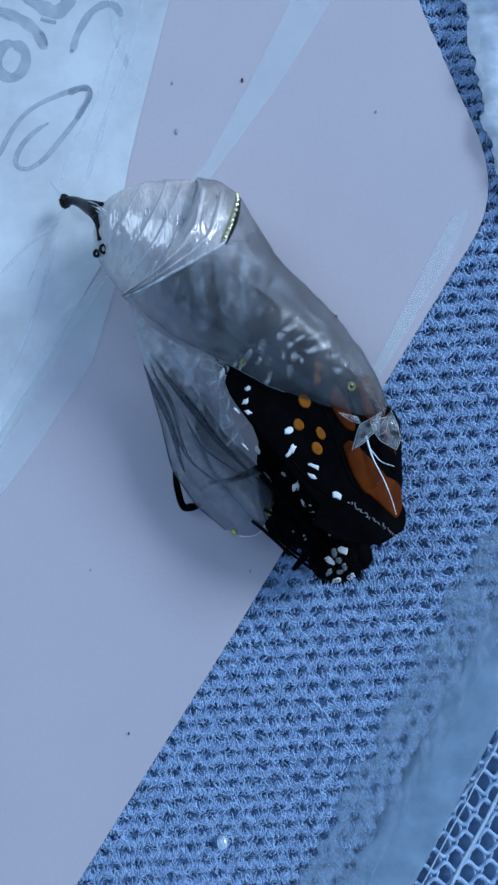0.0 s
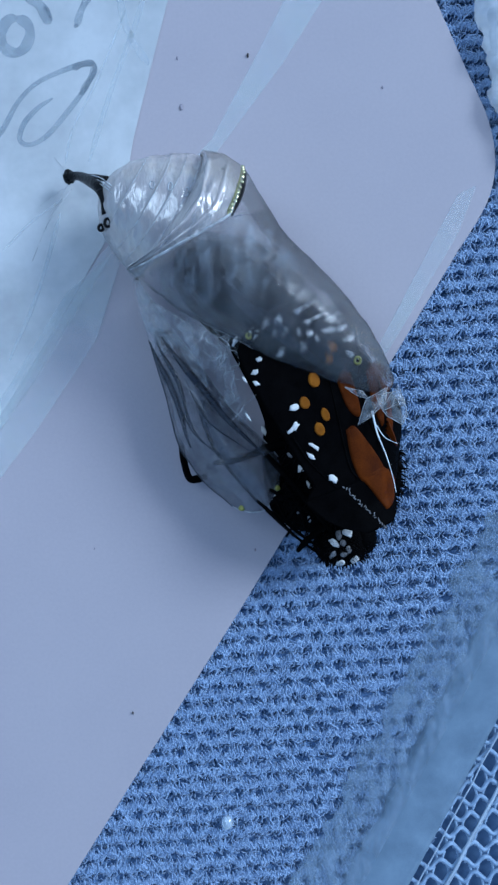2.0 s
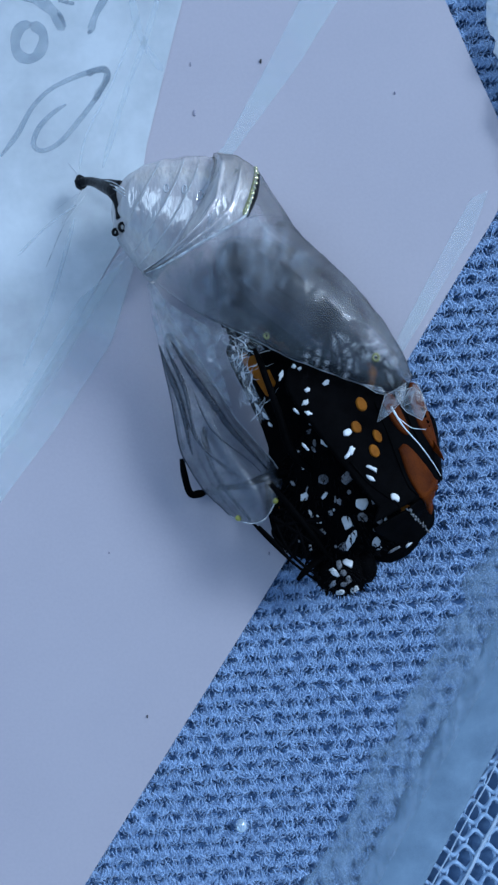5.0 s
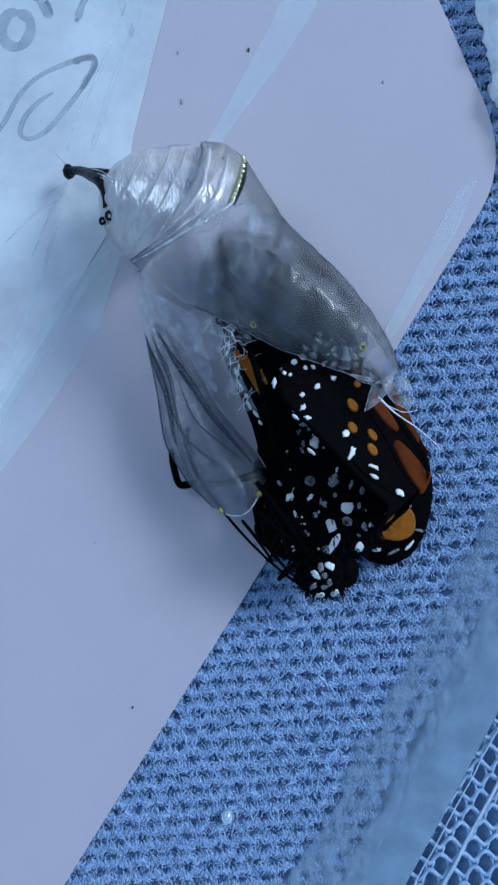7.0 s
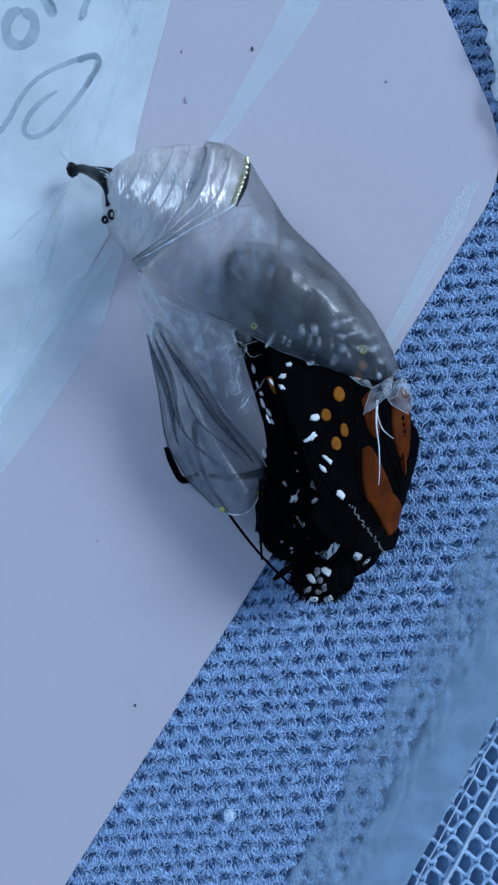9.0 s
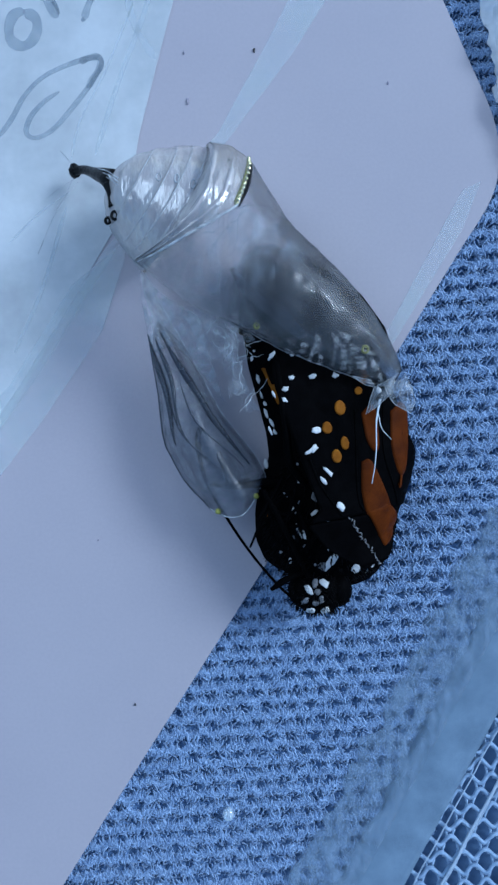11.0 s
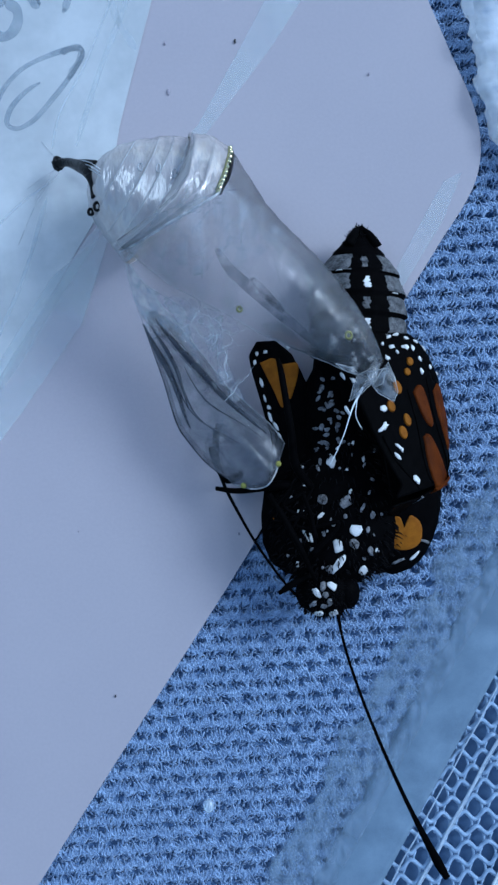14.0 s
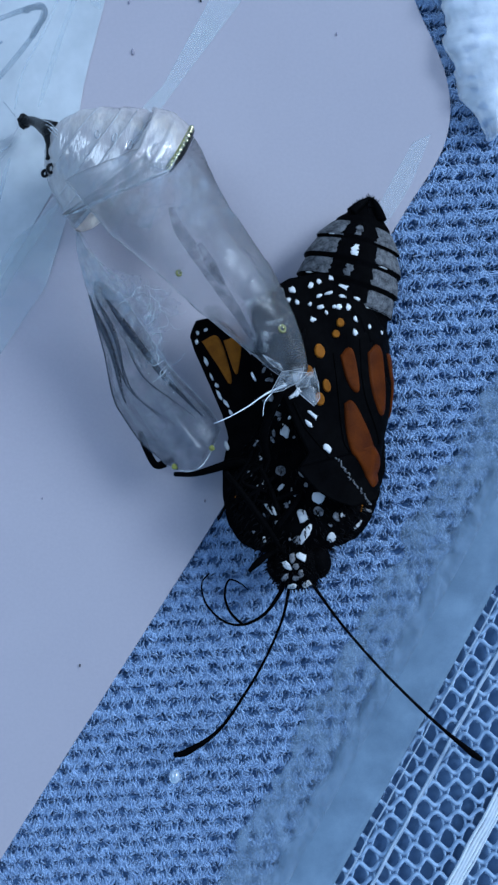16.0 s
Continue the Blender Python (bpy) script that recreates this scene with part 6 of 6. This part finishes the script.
    walk(ANT_L, [
        (0, mm(-1.719, -8.020, 0.800, 0.00, 0.00, -84.47)),
        (0.5, mm(-1.719, -8.020, 0.800, 0.00, 0.00, -83.30)),
        (1, mm(-1.719, -8.020, 0.800, 0.00, 0.00, -83.47)),
        (1.5, mm(-1.719, -8.020, 0.800, 0.00, 0.00, -83.73)),
        (2, mm(-1.719, -8.020, 0.800, 0.00, 0.00, -83.72)),
        (2.5, mm(-1.719, -8.020, 0.800, 0.00, 0.00, -83.98)),
        (3, mm(-1.719, -8.020, 0.800, 0.00, 0.00, -82.32)),
        (3.5, mm(-1.719, -8.020, 0.800, 0.00, 0.00, -82.21)),
        (6, mm(-1.719, -8.020, 0.800, 0.00, 0.00, -83.00)),
        (6.5, mm(-1.719, -8.020, 0.800, 0.00, 0.00, -81.86)),
        (7, mm(-1.719, -8.020, 0.800, 0.00, 0.00, -79.98)),
        (7.5, mm(-1.719, -8.020, 0.800, 0.00, 0.00, -79.59)),
        (8, mm(-1.719, -8.020, 0.800, 0.00, 0.00, -77.25)),
        (8.5, mm(-1.719, -8.020, 0.800, 0.00, 0.00, -78.53)),
        (9, mm(-1.719, -8.020, 0.800, 0.00, 0.00, -79.15)),
        (9.5, mm(-1.719, -8.020, 0.800, 0.00, 0.00, -76.92)),
        (12, mm(-1.719, -8.020, 0.800, 0.00, 0.00, -81.12)),
        (12.5, mm(-1.719, -8.020, 0.800, 0.00, 0.00, -81.21)),
        (13, mm(-1.719, -8.020, 0.800, 0.00, 0.00, -81.54)),
        (13.5, mm(-1.719, -8.020, 0.800, 0.00, 0.00, -83.88)),
        (14, mm(-1.719, -8.020, 0.800, 0.00, 0.00, -84.01)),
        (14.5, mm(-1.719, -8.020, 0.800, 0.00, 0.00, -82.56)),
        (14.6, mm(-1.719, -8.020, 0.800, 0.00, 0.00, -82.64)),
        (14.7, mm(-1.719, -8.020, 0.800, 0.00, 0.00, -55.60)),
        (14.8, mm(-1.719, -8.020, 0.800, 0.00, 0.00, -27.57)),
        (14.9, mm(-1.719, -8.020, 0.800, 0.00, 0.00, -5.53)),
        (15, mm(-1.719, -8.020, 0.800, 0.00, 0.00, -0.00)),
        (15.5, mm(-1.719, -8.020, 0.800, 0.00, 0.00, 29.42)),
        (16, mm(-1.719, -8.020, 0.800, 0.00, 0.00, 28.15)),
    ])
    walk(TONGUE, [
        (0, mm(-1.526, -7.737, 0.600, 0.00, 0.00, -115.00)),
        (15.5, mm(-1.526, -7.737, 0.600, 0.00, 0.00, -115.00)),
        (15.7, mm(-1.526, -7.737, 0.600, 0.00, 0.00, -55.00)),
        (15.8, mm(-1.526, -7.737, 0.600, 0.00, 0.00, -25.00)),
        (16, mm(-1.526, -7.737, 0.600, 0.00, 0.00, 0.00)),
    ])
    walk(LEG_D, [
        (0, mm(-2.043, 2.507, 3.600, 0.00, 0.00, 38.00)),
        (15, mm(-2.043, 2.507, 3.600, 0.00, 0.00, 38.00)),
        (15.5, mm(-2.043, 2.507, 3.600, 0.00, 0.00, 15.00)),
        (16, mm(-2.043, 2.507, 3.600, 0.00, 0.00, 0.00)),
    ])
    walk(LEG_E, [
        (0, mm(-1.752, -1.623, 3.200, 0.00, 0.00, 0.00)),
        (7.5, mm(-1.752, -1.623, 3.200, 0.00, 0.00, -6.00)),
        (9.5, mm(-1.752, -1.623, 3.200, 0.00, 0.00, -50.00)),
        (16, mm(-1.752, -1.623, 3.200, 0.00, 0.00, -75.00)),
    ])
    walk(LEG_F, [
        (0, mm(-2.088, -2.949, 3.000, 0.00, 0.00, 0.00)),
        (7.5, mm(-2.088, -2.949, 3.000, 0.00, 0.00, -6.00)),
        (9.5, mm(-2.088, -2.949, 3.000, 0.00, 0.00, -60.00)),
        (16, mm(-2.088, -2.949, 3.000, 0.00, 0.00, -85.00)),
    ])
    walk(HIND, [
        (0, mm(1.325, -0.008, -1.200, 0.00, 0.00, -7.49)),
        (0.5, mm(1.262, 0.122, -1.200, 0.00, 0.00, -6.83)),
        (1, mm(1.320, 0.092, -1.200, 0.00, 0.00, -6.85)),
        (1.5, mm(1.216, 0.036, -1.200, 0.00, 0.00, -6.92)),
        (2, mm(1.276, -0.036, -1.200, 0.00, 0.00, -6.84)),
        (2.5, mm(1.253, -0.014, -1.200, 0.00, 0.00, -6.91)),
        (3, mm(1.073, 0.185, -1.200, 0.00, 0.00, -6.01)),
        (3.5, mm(1.399, 0.045, -1.200, 0.00, 0.00, -5.89)),
        (6, mm(5.420, -0.193, -1.200, 0.00, 0.00, -5.95)),
        (6.5, mm(5.631, -0.108, -1.200, 0.00, 0.00, -5.31)),
        (7, mm(5.175, -0.086, -1.200, 0.00, 0.00, -4.31)),
        (7.5, mm(3.298, 0.168, -1.200, 0.00, 0.00, -4.05)),
        (8, mm(1.656, -0.178, -1.200, 0.00, 0.00, -2.04)),
        (8.5, mm(1.670, -0.064, -1.200, 0.00, 0.00, -1.85)),
        (9, mm(1.568, -0.111, -1.200, 0.00, 0.00, -1.32)),
        (9.5, mm(1.437, -0.157, -1.200, 0.00, 0.00, 0.04)),
        (12, mm(3.745, 0.809, -1.200, 0.00, 0.00, -0.81)),
        (12.5, mm(6.570, 0.912, -1.200, 0.00, 0.00, -0.57)),
        (13, mm(6.603, 0.936, -1.200, 0.00, 0.00, -0.44)),
        (13.5, mm(6.482, 0.828, -1.200, 0.00, 0.00, -1.33)),
        (14, mm(5.105, 1.403, -1.200, 0.00, 0.00, -1.10)),
        (14.5, mm(2.726, 1.429, -1.200, 0.00, 0.00, -0.09)),
        (15, mm(2.713, 1.464, -1.200, 0.00, 0.00, -0.00)),
        (15.5, mm(2.891, 1.510, -1.200, 0.00, 0.00, -1.04)),
        (16, mm(3.284, 1.070, -1.200, 0.00, 0.00, -4.68)),
    ])
    walk(HIND_INNER, [
        (0, mm(-3.030, 14.445, 2.200, 0, 0, 40.03)),
        (1.5, mm(-3.630, 14.210, 2.200, 0, 0, 41.17)),
        (2.5, mm(-3.723, 13.550, 2.200, 0, 0, 41.19)),
        (3.5, mm(-2.364, 14.349, 2.200, 0, 0, 42.22)),
        (6, mm(-0.339, 16.328, 2.200, 0, 0, 41.10)),
        (7, mm(-0.533, 16.283, 2.200, 0, 0, 44.39)),
        (8, mm(-1.633, 16.288, 2.200, 0, 0, 47.92)),
        (9.5, mm(-1.647, 15.372, 2.200, 0, 0, 50.08)),
        (12, mm(-0.383, 17.198, 2.200, 0, 0, 46.38)),
        (12.5, mm(-0.284, 17.620, 2.200, 0, 0, 44.86)),
        (13, mm(-0.379, 17.313, 2.200, 0, 0, 45.12)),
        (13.5, mm(-0.011, 16.351, 1.810, 0.00, 0.00, 31.09)),
        (14, mm(4.234, 4.693, -0.400, 0.00, 0.00, 8.00)),
        (14.5, mm(4.234, 4.693, -0.400, 0.00, 0.00, 8.00)),
        (15, mm(4.234, 4.693, -0.400, 0.00, 0.00, 8.00)),
        (15.5, mm(4.234, 4.693, -0.400, 0.00, 0.00, 8.00)),
        (16, mm(4.234, 4.693, -0.400, 0.00, 0.00, 8.00)),
    ])
    walk(LEG_G, [
        (0, mm(-12.374, 0.928, -1.200, 0.00, 0.00, 0.00)),
        (0.5, mm(-12.250, 0.993, -1.200, 0.00, 0.00, 1.31)),
        (1, mm(-12.164, 1.205, -1.200, 0.00, 0.00, 1.27)),
        (1.5, mm(-12.110, 1.391, -1.200, 0.00, 0.00, 1.14)),
        (2, mm(-12.055, 1.527, -1.200, 0.00, 0.00, 1.29)),
        (2.5, mm(-12.060, 1.599, -1.200, 0.00, 0.00, 1.16)),
        (3, mm(-12.304, 1.279, -1.200, 0.00, 0.00, 2.95)),
        (3.5, mm(-12.156, 1.313, -1.200, 0.00, 0.00, 3.19)),
        (6, mm(-11.974, 2.759, -1.200, 0.00, 0.00, 3.07)),
        (6.5, mm(-11.865, 2.669, -1.200, 0.00, 0.00, 4.35)),
        (7, mm(-11.777, 2.524, -1.200, 0.00, 0.00, 6.36)),
        (7.5, mm(-11.714, 2.677, -1.200, 0.00, 0.00, 6.88)),
        (8, mm(-12.074, 1.877, -1.200, 0.00, 0.00, 10.89)),
        (8.5, mm(-11.976, 2.057, -1.200, 0.00, 0.00, 11.27)),
        (9, mm(-12.081, 2.087, -1.200, 0.00, 0.00, 24.33)),
        (9.5, mm(-11.836, 1.739, -1.200, 0.00, 0.00, 27.05)),
        (12, mm(-3.865, 2.477, -1.200, 0.00, 0.00, 25.35)),
        (12.5, mm(-2.499, 2.188, -1.200, 0.00, 0.00, 25.84)),
        (13, mm(-2.367, 2.207, -1.200, 0.00, 0.00, 26.09)),
        (13.5, mm(-4.245, 2.348, -1.200, 0.00, 0.00, 24.32)),
        (14, mm(-8.873, 3.040, -1.200, 0.00, 0.00, 24.77)),
        (14.5, mm(-9.567, 3.011, -1.200, 0.00, 0.00, 26.80)),
        (15, mm(-10.784, 2.595, -1.200, 0.00, 0.00, 26.97)),
        (15.5, mm(-11.267, 2.979, -1.200, 0.00, 0.00, 24.89)),
        (16, mm(-11.154, 3.322, -1.200, 0.00, 0.00, 17.62)),
    ])
    walk(THREAD_PART, [
        (0, mm(15.441, -15.051, 2.600, 0.00, 0.00, -0.00)),
        (0.5, mm(15.441, -15.051, 2.600, 0.00, 0.00, -1.53)),
        (1, mm(15.441, -15.051, 2.600, 0.00, 0.00, -2.92)),
        (1.5, mm(15.441, -15.051, 2.600, 0.00, 0.00, -3.97)),
        (2, mm(15.441, -15.051, 2.600, 0.00, 0.00, -4.60)),
        (2.5, mm(15.441, -15.051, 2.600, 0.00, 0.00, -5.71)),
        (3, mm(15.441, -15.051, 2.600, 0.00, 0.00, -7.39)),
        (3.5, mm(15.441, -15.051, 2.600, 0.00, 0.00, -1.83)),
        (6, mm(15.441, -15.051, 2.600, 0.00, 0.00, 19.57)),
        (6.5, mm(15.441, -15.051, 2.600, 0.00, 0.00, 23.65)),
        (7, mm(15.441, -15.051, 2.600, 0.00, 0.00, 27.64)),
        (7.5, mm(15.441, -15.051, 2.600, 0.00, 0.00, 12.62)),
        (8, mm(15.441, -15.051, 2.600, 0.00, 0.00, -1.98)),
        (8.5, mm(15.441, -15.051, 2.600, 0.00, 0.00, -11.42)),
        (9, mm(15.441, -15.051, 2.600, 0.00, 0.00, -20.51)),
        (9.5, mm(15.441, -15.051, 2.600, 0.00, 0.00, -28.35)),
        (12, mm(15.441, -15.051, 2.600, 0.00, 0.00, -22.24)),
        (12.5, mm(15.441, -15.051, 2.600, 0.00, 0.00, -11.80)),
        (13, mm(15.441, -15.051, 2.600, 0.00, 0.00, -24.43)),
        (13.5, mm(15.441, -15.051, 2.600, 0.00, 0.00, -36.81)),
        (14, mm(15.441, -15.051, 2.600, 0.00, 0.00, -44.75)),
        (14.5, mm(15.441, -15.051, 2.600, 0.00, 0.00, -51.82)),
        (15, mm(15.441, -15.051, 2.600, 0.00, 0.00, -56.36)),
        (15.5, mm(15.441, -15.051, 2.600, 0.00, 0.00, -63.42)),
        (16, mm(15.441, -15.051, 2.600, 0.00, 0.00, -66.95)),
    ])


motions()
